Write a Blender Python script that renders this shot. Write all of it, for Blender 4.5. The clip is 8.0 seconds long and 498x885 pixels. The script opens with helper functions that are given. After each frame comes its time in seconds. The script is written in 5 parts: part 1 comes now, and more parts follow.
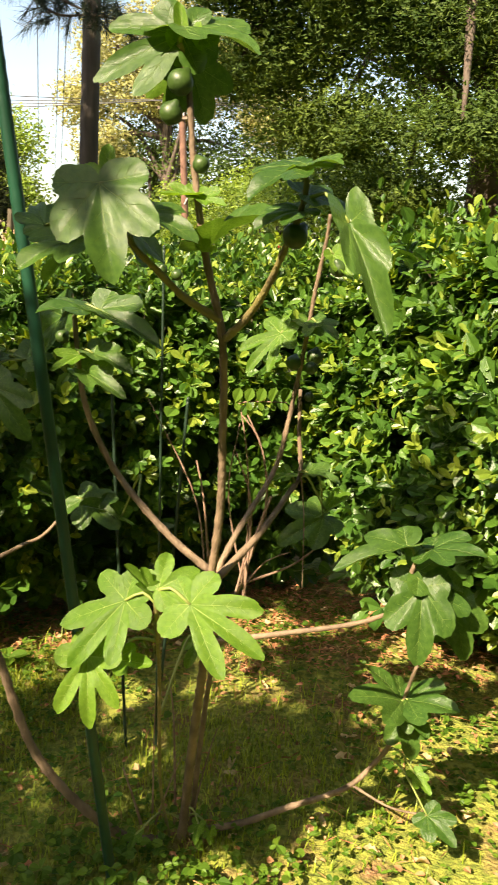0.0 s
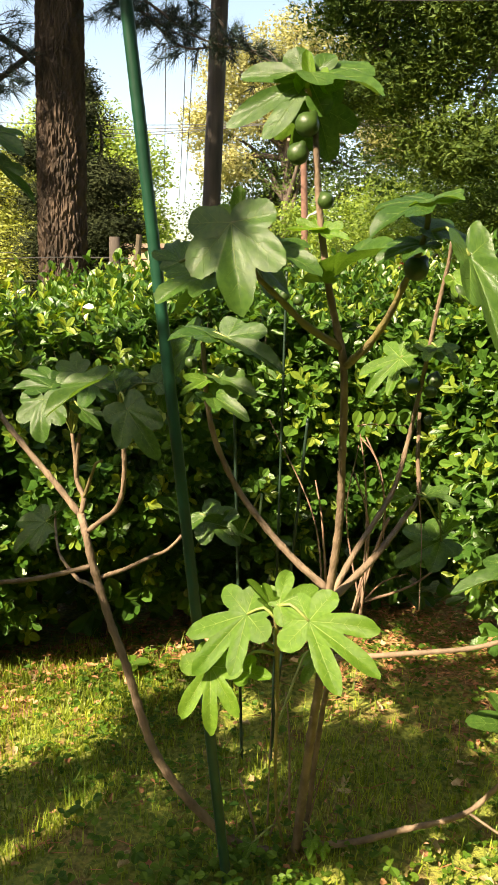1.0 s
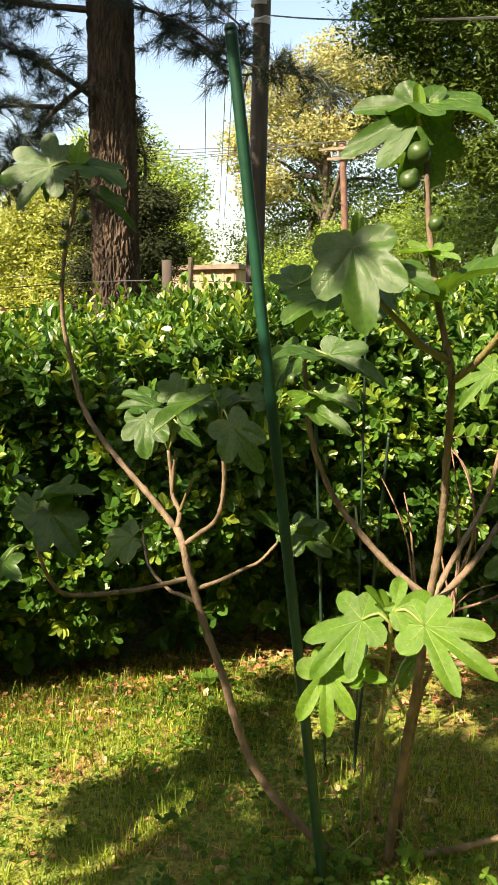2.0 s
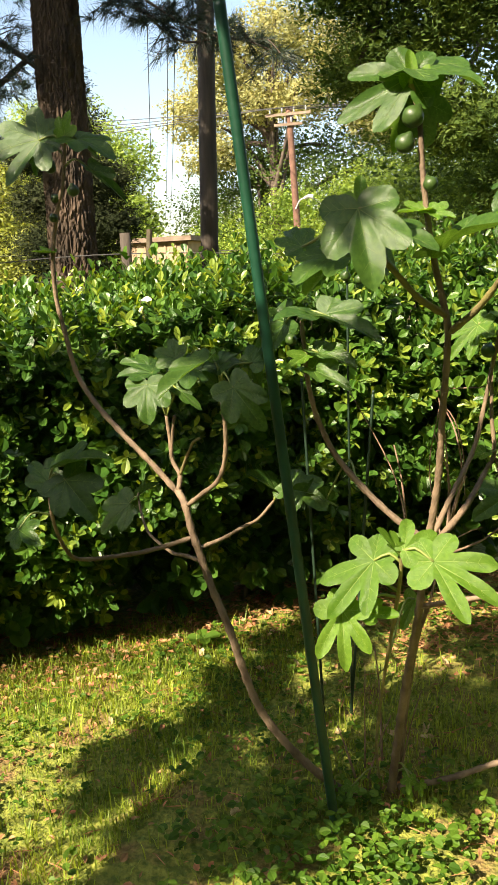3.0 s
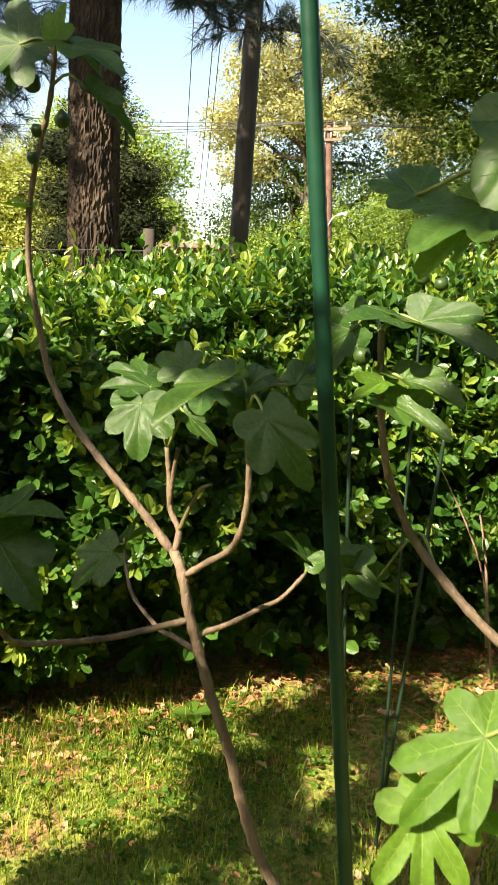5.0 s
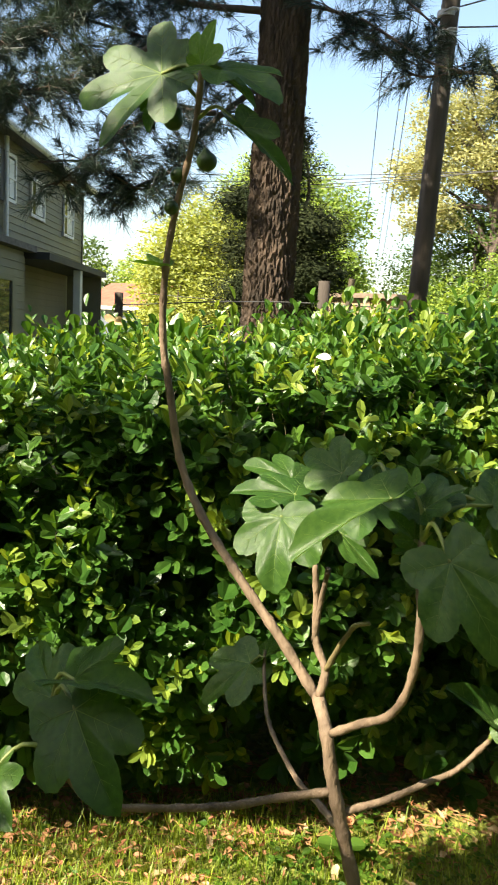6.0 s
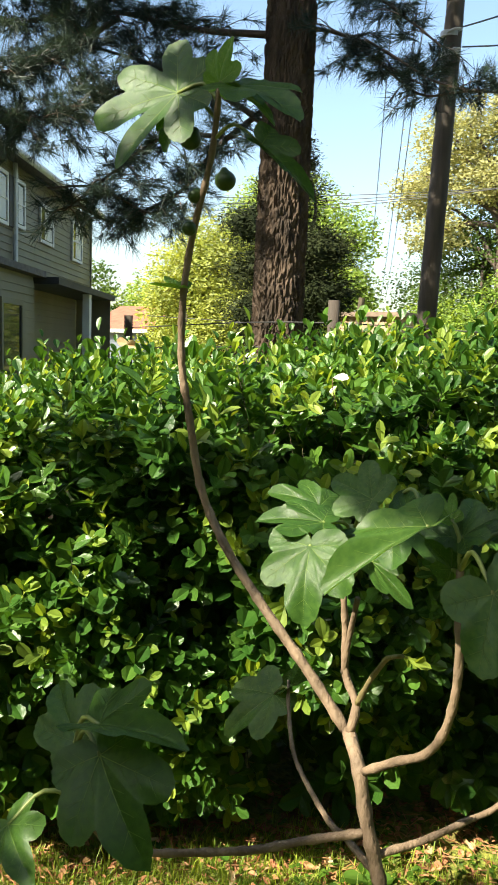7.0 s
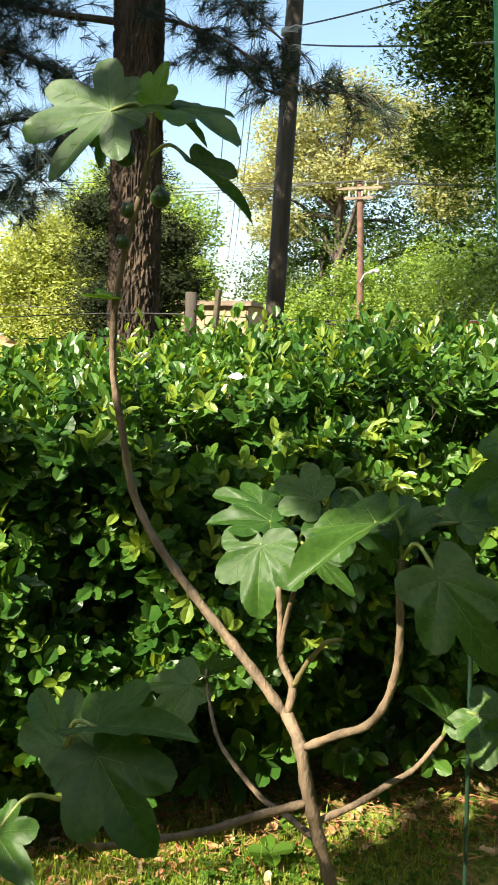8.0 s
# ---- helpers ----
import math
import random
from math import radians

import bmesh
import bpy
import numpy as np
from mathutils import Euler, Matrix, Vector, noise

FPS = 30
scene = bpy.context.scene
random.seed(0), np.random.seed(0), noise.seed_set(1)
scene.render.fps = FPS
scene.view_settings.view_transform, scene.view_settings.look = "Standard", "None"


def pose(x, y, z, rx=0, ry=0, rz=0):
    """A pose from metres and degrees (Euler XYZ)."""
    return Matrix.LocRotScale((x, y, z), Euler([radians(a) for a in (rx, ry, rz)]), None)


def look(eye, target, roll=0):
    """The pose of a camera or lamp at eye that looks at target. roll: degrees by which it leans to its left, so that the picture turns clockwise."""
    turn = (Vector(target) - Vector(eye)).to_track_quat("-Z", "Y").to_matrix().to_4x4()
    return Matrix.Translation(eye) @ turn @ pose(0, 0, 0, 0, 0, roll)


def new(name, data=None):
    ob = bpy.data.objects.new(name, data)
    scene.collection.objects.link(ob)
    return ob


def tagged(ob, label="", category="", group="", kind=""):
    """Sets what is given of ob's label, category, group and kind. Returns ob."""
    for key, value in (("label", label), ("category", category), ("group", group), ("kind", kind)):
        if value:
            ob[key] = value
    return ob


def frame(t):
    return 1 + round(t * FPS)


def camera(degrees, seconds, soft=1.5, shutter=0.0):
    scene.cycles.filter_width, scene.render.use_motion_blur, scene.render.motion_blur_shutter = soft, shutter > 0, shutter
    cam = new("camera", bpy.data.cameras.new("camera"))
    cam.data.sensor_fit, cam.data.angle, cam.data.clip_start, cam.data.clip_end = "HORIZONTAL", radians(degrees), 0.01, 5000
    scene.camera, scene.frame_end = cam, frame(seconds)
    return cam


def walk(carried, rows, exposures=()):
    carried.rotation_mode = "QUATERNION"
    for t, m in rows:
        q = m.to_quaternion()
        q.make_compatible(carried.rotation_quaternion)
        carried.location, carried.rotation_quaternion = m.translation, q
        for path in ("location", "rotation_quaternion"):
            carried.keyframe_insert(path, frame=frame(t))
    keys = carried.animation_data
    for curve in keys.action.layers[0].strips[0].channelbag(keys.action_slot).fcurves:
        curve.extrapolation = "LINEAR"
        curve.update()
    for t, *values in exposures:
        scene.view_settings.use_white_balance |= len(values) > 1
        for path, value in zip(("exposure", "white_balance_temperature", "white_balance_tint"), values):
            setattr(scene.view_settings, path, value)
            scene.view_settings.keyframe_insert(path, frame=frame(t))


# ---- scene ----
cam = camera(34.8, 8.0, soft=1.5, shutter=0.2)
PATH = [
    (0, (1.044, 5.143, 1.566), (0.777, 7.08, 1.145), 1.9),
    (0.5, (1.036, 5.129, 1.581), (0.572, 7.025, 1.149), 1.0),
    (1, (1.047, 5.088, 1.587), (0.492, 6.971, 1.201), 1.0),
    (1.5, (1.011, 5.039, 1.598), (0.379, 6.905, 1.253), 1.1),
    (1.7, (0.977, 5.023, 1.595), (0.31, 6.878, 1.259), 0.5),
    (2.8, (0.883, 4.861, 1.584), (0.319, 6.738, 1.187), -3.6),
    (3, (0.864, 4.865, 1.579), (0.314, 6.743, 1.166), -2.6),
    (3.5, (0.834, 5.016, 1.547), (0.249, 6.881, 1.125), -0.2),
    (4, (0.825, 5.258, 1.514), (0.19, 7.1, 1.061), 1.3),
    (4.2, (0.822, 5.304, 1.464), (0.188, 7.136, 0.97), 2.0),
    (5.3, (0.579, 5.564, 1.54), (0.008, 7.45, 1.201), 2.1),
    (5.5, (0.558, 5.648, 1.546), (-0.118, 7.501, 1.217), 2.2),
    (6, (0.53, 5.794, 1.564), (-0.448, 7.516, 1.285), 2.9),
    (6.5, (0.541, 5.848, 1.565), (-0.511, 7.534, 1.331), 2.4),
    (7, (0.491, 5.819, 1.566), (-0.513, 7.533, 1.336), 1.9),
    (7.5, (0.436, 5.728, 1.579), (-0.376, 7.542, 1.355), 1.6),
    (8, (0.39, 5.697, 1.597), (-0.263, 7.571, 1.348), 1.6),
]
EXPOSURES = [(0.0, 1.75, 7700, 14), (3.5, 1.62, 7050, 12), (5.5, 1.75, 6900, 10), (6.5, 1.7, 6500, 7), (8.0, 1.65, 6480, 5)]
SKY, SUN = 0.10, 5.0
# unseen crowns towards the sun: distance, leaves, leaf size, and the ground spots that their clumps are placed to
# shade, with radii
SHADE = [
    (4.4, 16000, 0.085, [(0.25, 7.05, 0.34), (0.55, 7.3, 0.24), (0.1, 7.4, 0.20), (-0.12, 7.12, 0.20), (0.0, 6.8, 0.25), (-0.35, 7.08, 0.16), (-0.28, 6.85, 0.12), (0.40, 6.72, 0.18), (-0.75, 6.65, 0.24), (-0.1, 6.4, 0.34), (-0.5, 6.0, 0.3), (-1.3, 6.1, 0.36), (0.78, 7.45, 0.20), (1.02, 7.58, 0.13), (0.62, 7.0, 0.20), (0.78, 7.18, 0.13), (0.35, 6.15, 0.25)]),
    (5.2, 9000, 0.085, [(0.13, 7.92, 0.18), (0.30, 7.98, 0.10), (0.22, 8.22, 0.13), (0.02, 7.62, 0.15), (0.98, 8.3, 0.16), (0.74, 7.62, 0.16), (0.95, 8.85, 0.20), (1.42, 8.05, 0.10), (1.7, 8.7, 0.2), (0.45, 7.55, 0.16), (0.58, 9.0, 0.14), (-1.0, 8.9, 0.14), (0.43, 8.27, 0.10), (0.33, 8.08, 0.09), (1.02, 7.96, 0.12), (0.30, 8.85, 0.16), (0.10, 8.68, 0.12), (0.52, 8.68, 0.11), (-0.62, 8.45, 0.13), (-1.25, 8.5, 0.14), (-0.3, 8.75, 0.12)]),
]
# gaps between the clumps, where sun spots fall on the lawn
GAPS = [(-0.20, 7.25, 0.09), (0.12, 7.28, 0.07), (-0.44, 6.90, 0.12), (-0.20, 6.65, 0.12), (0.36, 7.50, 0.07), (0.05, 6.95, 0.07), (0.62, 7.15, 0.06), (0.30, 6.60, 0.10), (0.20, 7.86, 0.05), (-0.62, 6.60, 0.09)]
walk(cam, [(t, look(eye, target, roll)) for t, eye, target, roll in PATH], EXPOSURES)

# ---- light ----
SUN_AZ, SUN_EL = math.atan2(-0.45, -0.89), radians(41)
world = bpy.data.worlds.new("sky")
scene.world = world
world.use_nodes = True
wn = world.node_tree.nodes
sky = wn.new("ShaderNodeTexSky")
sky.sky_type, sky.sun_disc, sky.sun_elevation, sky.sun_rotation = "NISHITA", False, SUN_EL, SUN_AZ
sky.air_density, sky.dust_density = 1.2, 2.0
world.node_tree.links.new(sky.outputs[0], wn["Background"].inputs[0])
wn["Background"].inputs[1].default_value = SKY
sun = new("sun", bpy.data.lights.new("sun", "SUN"))
sun.data.energy, sun.data.angle, sun.data.color = SUN, radians(0.5), (1.0, 0.90, 0.72)
sun_way = Vector((math.sin(SUN_AZ) * math.cos(SUN_EL), math.cos(SUN_AZ) * math.cos(SUN_EL), math.sin(SUN_EL)))
sun.matrix_world = look(sun_way * 60, (0, 0, 0))


# ---- materials ----
def material(name, base, second, scale=8.0, rough=0.6, bump=0.3, bump_scale=60.0, island=0.0, through_light=0.0, stretch=(1, 1, 1), spec=0.5, object_random=0.0, detail=4.0, glow_tint=None):
    """Two tones by noise, fine bump, optional variation by island or object, optional light through thin leaves."""
    m = bpy.data.materials.new(name)
    m.use_nodes = True
    t = m.node_tree
    n, l = t.nodes, t.links
    b = n["Principled BSDF"]
    co = n.new("ShaderNodeTexCoord")
    mp = n.new("ShaderNodeMapping")
    mp.inputs["Scale"].default_value = stretch
    l.new(co.outputs["Object"], mp.inputs[0])
    no = n.new("ShaderNodeTexNoise")
    no.inputs["Scale"].default_value, no.inputs["Detail"].default_value = scale, detail
    l.new(mp.outputs[0], no.inputs[0])
    ramp = n.new("ShaderNodeValToRGB")
    ramp.color_ramp.elements[0].position, ramp.color_ramp.elements[1].position = 0.35, 0.68
    ramp.color_ramp.elements[0].color, ramp.color_ramp.elements[1].color = (*base, 1), (*second, 1)
    l.new(no.outputs[0], ramp.inputs[0])
    colour = ramp.outputs[0]
    if island or object_random:
        hsv = n.new("ShaderNodeHueSaturation")
        if island:
            src = n.new("ShaderNodeNewGeometry").outputs["Random Per Island"]
        else:
            src = n.new("ShaderNodeObjectInfo").outputs["Random"]
        r = n.new("ShaderNodeMapRange")
        k = island or object_random
        r.inputs[3].default_value, r.inputs[4].default_value = 1 - k, 1 + k
        l.new(src, r.inputs[0])
        l.new(r.outputs[0], hsv.inputs["Value"])
        h = n.new("ShaderNodeMapRange")
        h.inputs[3].default_value, h.inputs[4].default_value = 0.5 + 0.04 * k, 0.5 - 0.04 * k
        l.new(src, h.inputs[0])
        l.new(h.outputs[0], hsv.inputs["Hue"])
        l.new(colour, hsv.inputs["Color"])
        colour = hsv.outputs[0]
    l.new(colour, b.inputs["Base Color"])
    b.inputs["Roughness"].default_value = rough
    b.inputs["Specular IOR Level"].default_value = spec
    if bump:
        fine = n.new("ShaderNodeTexNoise")
        fine.inputs["Scale"].default_value, fine.inputs["Detail"].default_value = bump_scale, 5
        l.new(mp.outputs[0], fine.inputs[0])
        bu = n.new("ShaderNodeBump")
        bu.inputs["Strength"].default_value, bu.inputs["Distance"].default_value = bump, 0.01
        l.new(fine.outputs[0], bu.inputs["Height"])
        l.new(bu.outputs[0], b.inputs["Normal"])
    if through_light:
        tr = n.new("ShaderNodeBsdfTranslucent")
        tint = n.new("ShaderNodeMix")
        tint.data_type, tint.blend_type = "RGBA", "MULTIPLY"
        tint.inputs[0].default_value = 1.0
        l.new(colour, tint.inputs[6])
        tint.inputs[7].default_value = glow_tint or (2.2, 2.0, 0.8, 1)
        l.new(tint.outputs[2], tr.inputs[0])
        mix = n.new("ShaderNodeMixShader")
        mix.inputs[0].default_value = through_light
        l.new(b.outputs[0], mix.inputs[1])
        l.new(tr.outputs[0], mix.inputs[2])
        l.new(mix.outputs[0], n["Material Output"].inputs[0])
    return m


FIG_LEAF = material("fig_leaf", (0.036, 0.090, 0.015), (0.061, 0.130, 0.024), 14, 0.29, 0.22, 160, spec=0.42, through_light=0.34, object_random=0.2)
# bright green of young leaves; also paints leaves the sun shines through
FIG_LEAF_YOUNG_LIT = material("fig_leaf_young_lit", (0.085, 0.185, 0.018), (0.125, 0.235, 0.028), 14, 0.36, 0.3, 160, spec=0.4, through_light=0.36, object_random=0.15)
VEIN = material("leaf_vein", (0.12, 0.20, 0.04), (0.17, 0.25, 0.06), 20, 0.5, 0, through_light=0.25)
VEIN_YOUNG_LIT = material("young_lit_leaf_vein", (0.24, 0.33, 0.09), (0.30, 0.39, 0.12), 20, 0.5, 0, through_light=0.3)
PETIOLE = material("petiole", (0.17, 0.22, 0.05), (0.23, 0.27, 0.07), 30, 0.5, 0.1)
BARK_FIG = material("fig_bark", (0.12, 0.083, 0.053), (0.255, 0.18, 0.115), 25, 0.75, 0.5, 120, stretch=(1, 1, 0.5))
BARK_GREEN = material("fig_green_shoot", (0.14, 0.11, 0.05), (0.22, 0.19, 0.06), 25, 0.65, 0.4, 120)
FIG_FRUIT = material("fig_fruit", (0.020, 0.046, 0.009), (0.040, 0.078, 0.015), 30, 0.42, 0.1, 200)
TWIG = material("dry_twig", (0.19, 0.11, 0.075), (0.31, 0.21, 0.15), 30, 0.8, 0.4, 150)
STAKE = material("green_stake", (0.006, 0.040, 0.022), (0.009, 0.062, 0.033), 12, 0.40, 0.05, 60)
STAKE_DARK = material("dark_green_stake", (0.008, 0.025, 0.014), (0.014, 0.038, 0.02), 12, 0.5, 0.2, 200)
ARM_WOOD = material("weathered_arm", (0.17, 0.12, 0.085), (0.26, 0.20, 0.15), 5, 0.85, 0.3)
HEDGE_LEAF = material("hedge_leaf", (0.037, 0.099, 0.015), (0.076, 0.168, 0.024), 3.0, 0.34, 0.25, 80, island=0.34, through_light=0.28, spec=0.42)
HEDGE_TIP = material("hedge_new_leaf", (0.155, 0.235, 0.032), (0.215, 0.29, 0.045), 3.0, 0.33, 0.05, 80, island=0.3, through_light=0.36)
HEDGE_WOOD = material("hedge_wood", (0.06, 0.05, 0.03), (0.11, 0.09, 0.06), 20, 0.85, 0.4)
GRASS = material("grass_blade", (0.13, 0.21, 0.020), (0.28, 0.34, 0.040), 5, 0.45, 0, island=0.4, through_light=0.3)
WEED = material("weed_leaf", (0.05, 0.115, 0.012), (0.09, 0.165, 0.018), 5, 0.5, 0, spec=0.2, island=0.35, through_light=0.25)
DEAD_LEAF = material("dead_leaf", (0.36, 0.24, 0.11), (0.62, 0.52, 0.33), 30, 0.7, 0.3, object_random=0.35, through_light=0.1)
LITTER = material("litter", (0.28, 0.115, 0.05), (0.46, 0.25, 0.11), 30, 0.8, 0, island=0.4)
PINE_BARK = material("pine_bark", (0.026, 0.018, 0.012), (0.105, 0.070, 0.047), 9, 0.9, 0.9, 40, stretch=(1, 1, 0.3))
POLE_WOOD = material("weathered_pole", (0.05, 0.04, 0.032), (0.09, 0.072, 0.058), 10, 0.85, 0.5, 60, stretch=(1, 1, 0.15))
POLE_RED = material("reddish_pole", (0.12, 0.06, 0.042), (0.18, 0.095, 0.065), 6, 0.85, 0.3)
NEEDLE = material("pine_needle", (0.016, 0.034, 0.028), (0.038, 0.062, 0.046), 2, 0.5, 0, island=0.3, through_light=0.15)
CONIFER = material("dark_conifer_leaf", (0.045, 0.09, 0.022), (0.12, 0.185, 0.04), 0.8, 0.6, 0, spec=0.15, island=0.4, through_light=0.3)
EVERGREEN = material("evergreen_leaf", (0.014, 0.022, 0.008), (0.042, 0.052, 0.02), 0.6, 0.7, 0, spec=0.1, island=0.35)
LEAF_YELLOW = material("yellow_tree_leaf", (0.25, 0.26, 0.085), (0.36, 0.35, 0.14), 0.4, 0.55, 0, island=0.3, through_light=0.35, glow_tint=(1.4, 1.3, 0.8, 1))
LEAF_GOLD = material("yellow_green_tree_leaf", (0.25, 0.29, 0.055), (0.37, 0.40, 0.085), 0.4, 0.55, 0, island=0.3, through_light=0.35, glow_tint=(1.5, 1.4, 0.7, 1))
LEAF_LIME = material("lime_tree_leaf", (0.16, 0.25, 0.035), (0.26, 0.35, 0.055), 0.4, 0.55, 0, island=0.35, through_light=0.35, glow_tint=(1.6, 1.5, 0.7, 1))
LEAF_DARK = material("green_tree_leaf", (0.05, 0.09, 0.02), (0.10, 0.155, 0.032), 0.4, 0.6, 0, spec=0.2, island=0.4, through_light=0.25)
TREE_WOOD = material("tree_wood", (0.07, 0.05, 0.04), (0.13, 0.10, 0.08), 6, 0.9, 0.5, 30)
SIDING = material("grey_vinyl_siding", (0.17, 0.16, 0.11), (0.20, 0.19, 0.135), 1.5, 0.55, 0.1, 40)
TRIM = material("white_trim", (0.66, 0.67, 0.68), (0.75, 0.76, 0.77), 3, 0.5, 0.1)
DARK_TRIM = material("dark_shutter", (0.03, 0.03, 0.035), (0.05, 0.05, 0.055), 3, 0.6, 0.1)
ROOF = material("asphalt_shingle", (0.10, 0.09, 0.085), (0.17, 0.155, 0.14), 8, 0.9, 0.5, 50)
TAN = material("tan_boards", (0.30, 0.21, 0.13), (0.40, 0.29, 0.19), 6, 0.85, 0.3, 40, stretch=(1, 1, 0.2))
ROOF_RED = material("red_roof", (0.24, 0.085, 0.05), (0.30, 0.12, 0.07), 4, 0.85, 0.3)
GABLE = material("pale_blue_gable", (0.10, 0.12, 0.15), (0.14, 0.16, 0.20), 2, 0.7, 0.1)
WIRE = material("black_wire", (0.03, 0.03, 0.03), (0.05, 0.05, 0.05), 5, 0.6, 0)
METAL = material("grey_metal", (0.35, 0.35, 0.36), (0.45, 0.45, 0.46), 8, 0.45, 0.1)
RED = material("red_enamel", (0.50, 0.03, 0.025), (0.58, 0.05, 0.035), 6, 0.45, 0.1)
WHITE = material("white_enamel", (0.78, 0.78, 0.76), (0.82, 0.82, 0.8), 6, 0.45, 0.1)
GLASS = bpy.data.materials.new("window_glass")
GLASS.use_nodes = True
GLASS.node_tree.nodes["Principled BSDF"].inputs["Base Color"].default_value = (0.02, 0.025, 0.03, 1)
GLASS.node_tree.nodes["Principled BSDF"].inputs["Roughness"].default_value = 0.05


def ground_material():
    m = bpy.data.materials.new("lawn_soil")
    m.use_nodes = True
    n, l = m.node_tree.nodes, m.node_tree.links
    b = n["Principled BSDF"]
    co = n.new("ShaderNodeTexCoord")
    def noise_at(scale, detail=5):
        k = n.new("ShaderNodeTexNoise")
        k.inputs["Scale"].default_value, k.inputs["Detail"].default_value = scale, detail
        l.new(co.outputs["Object"], k.inputs[0])
        return k.outputs[0]
    def ramp(src, c0, c1, p0=0.4, p1=0.6):
        r = n.new("ShaderNodeValToRGB")
        r.color_ramp.elements[0].position, r.color_ramp.elements[1].position = p0, p1
        r.color_ramp.elements[0].color, r.color_ramp.elements[1].color = (*c0, 1), (*c1, 1)
        l.new(src, r.inputs[0])
        return r.outputs[0]
    def mix(f, a, c):
        k = n.new("ShaderNodeMix")
        k.data_type = "RGBA"
        l.new(f, k.inputs[0]), l.new(a, k.inputs[6]), l.new(c, k.inputs[7])
        return k.outputs[2]
    moss = ramp(noise_at(45), (0.115, 0.15, 0.018), (0.25, 0.265, 0.042))
    soil = ramp(noise_at(70), (0.15, 0.075, 0.035), (0.33, 0.18, 0.085))
    patch = ramp(noise_at(5, 6), (0, 0, 0), (1, 1, 1), 0.52, 0.68)
    l.new(mix(patch, moss, soil), b.inputs["Base Color"])
    b.inputs["Roughness"].default_value = 0.9
    bu = n.new("ShaderNodeBump")
    bu.inputs["Strength"].default_value, bu.inputs["Distance"].default_value = 0.8, 0.02
    l.new(noise_at(60, 8), bu.inputs["Height"])
    l.new(bu.outputs[0], b.inputs["Normal"])
    return m


GROUND = ground_material()


# ---- builders ----
def mesh_of(name, verts, faces, mat, smooth=False):
    me = bpy.data.meshes.new(name)
    me.from_pydata([tuple(v) for v in verts] if not isinstance(verts, np.ndarray) else verts.tolist(), [], faces if not isinstance(faces, np.ndarray) else faces.tolist())
    me.materials.append(mat)
    if smooth:
        me.polygons.foreach_set("use_smooth", [True] * len(me.polygons))
    me.update()
    return me


def part(name, bm, mat, parent=None, label="", smooth=False):
    """One mesh object from a bmesh, under a thing or a part."""
    me = bpy.data.meshes.new(name)
    bm.to_mesh(me)
    bm.free()
    me.materials.append(mat)
    if smooth:
        me.polygons.foreach_set("use_smooth", [True] * len(me.polygons))
    return place(name, me, parent, None, label)


def place(name, me, parent=None, m=None, label=""):
    ob = new(name, me)
    if parent is not None:
        ob.parent = parent
    if m is not None:
        ob.matrix_basis = m
    if label:
        tagged(ob, label)
    return ob


def thing(name, label, category, at=(0, 0, 0), group="", kind=""):
    ob = new(name)
    ob.location = at
    ob.empty_display_size = 0.1
    return tagged(ob, label, category, group, kind)


def smooth_line(points, step=0.02):
    """A rounded line through the points."""
    p = [Vector(q) for q in points]
    p = [p[0] * 2 - p[1]] + p + [p[-1] * 2 - p[-2]]
    line = []
    for i in range(1, len(p) - 2):
        k = max(2, int((p[i + 1] - p[i]).length / step))
        for j in range(k):
            u = j / k
            a, b, c, d = p[i - 1], p[i], p[i + 1], p[i + 2]
            line.append(0.5 * (2 * b + (c - a) * u + (2 * a - 5 * b + 4 * c - d) * u * u + (3 * b - a - 3 * c + d) * u ** 3))
    return line + [p[-2]]


def tube(points, r0, r1, sides=8, step=0.03, knobs=0.0, spacing=0.06, bm=None, seed=0, wobble=0.0):
    """A tapering rounded stem; knobs swell it at its nodes."""
    bm = bm or bmesh.new()
    rnd = random.Random(seed)
    line = smooth_line(points, step)
    total = sum((line[i + 1] - line[i]).length for i in range(len(line) - 1)) or 1
    run, prev, ref = 0.0, None, Vector((0.3, 1, 0.2))
    for i, c in enumerate(line):
        way = (line[min(i + 1, len(line) - 1)] - line[max(i - 1, 0)]).normalized()
        side = way.cross(ref).normalized()
        up = side.cross(way)
        r = r0 + (r1 - r0) * run / total
        if knobs:
            ph = (run / spacing) % 1.0
            r *= 1 + knobs * math.exp(-((ph - 0.5) / 0.12) ** 2)
        ring = []
        for k in range(sides):
            a = 2 * math.pi * k / sides
            rr = r * (1 + wobble * (rnd.random() - 0.5))
            ring.append(bm.verts.new(c + side * math.cos(a) * rr + up * math.sin(a) * rr))
        if prev:
            for k in range(sides):
                bm.faces.new((prev[k], prev[(k + 1) % sides], ring[(k + 1) % sides], ring[k]))
        else:
            bm.faces.new(list(reversed(ring)))
        prev = ring
        if i + 1 < len(line):
            run += (line[i + 1] - c).length
    bm.faces.new(prev)
    return bm


def box(x0, x1, y0, y1, z0, z1, bm=None):
    bm = bm or bmesh.new()
    v = [bm.verts.new((x, y, z)) for z in (z0, z1) for x, y in ((x0, y0), (x1, y0), (x1, y1), (x0, y1))]
    for f in ((3, 2, 1, 0), (4, 5, 6, 7), (0, 1, 5, 4), (1, 2, 6, 5), (2, 3, 7, 6), (3, 0, 4, 7)):
        bm.faces.new([v[i] for i in f])
    return bm


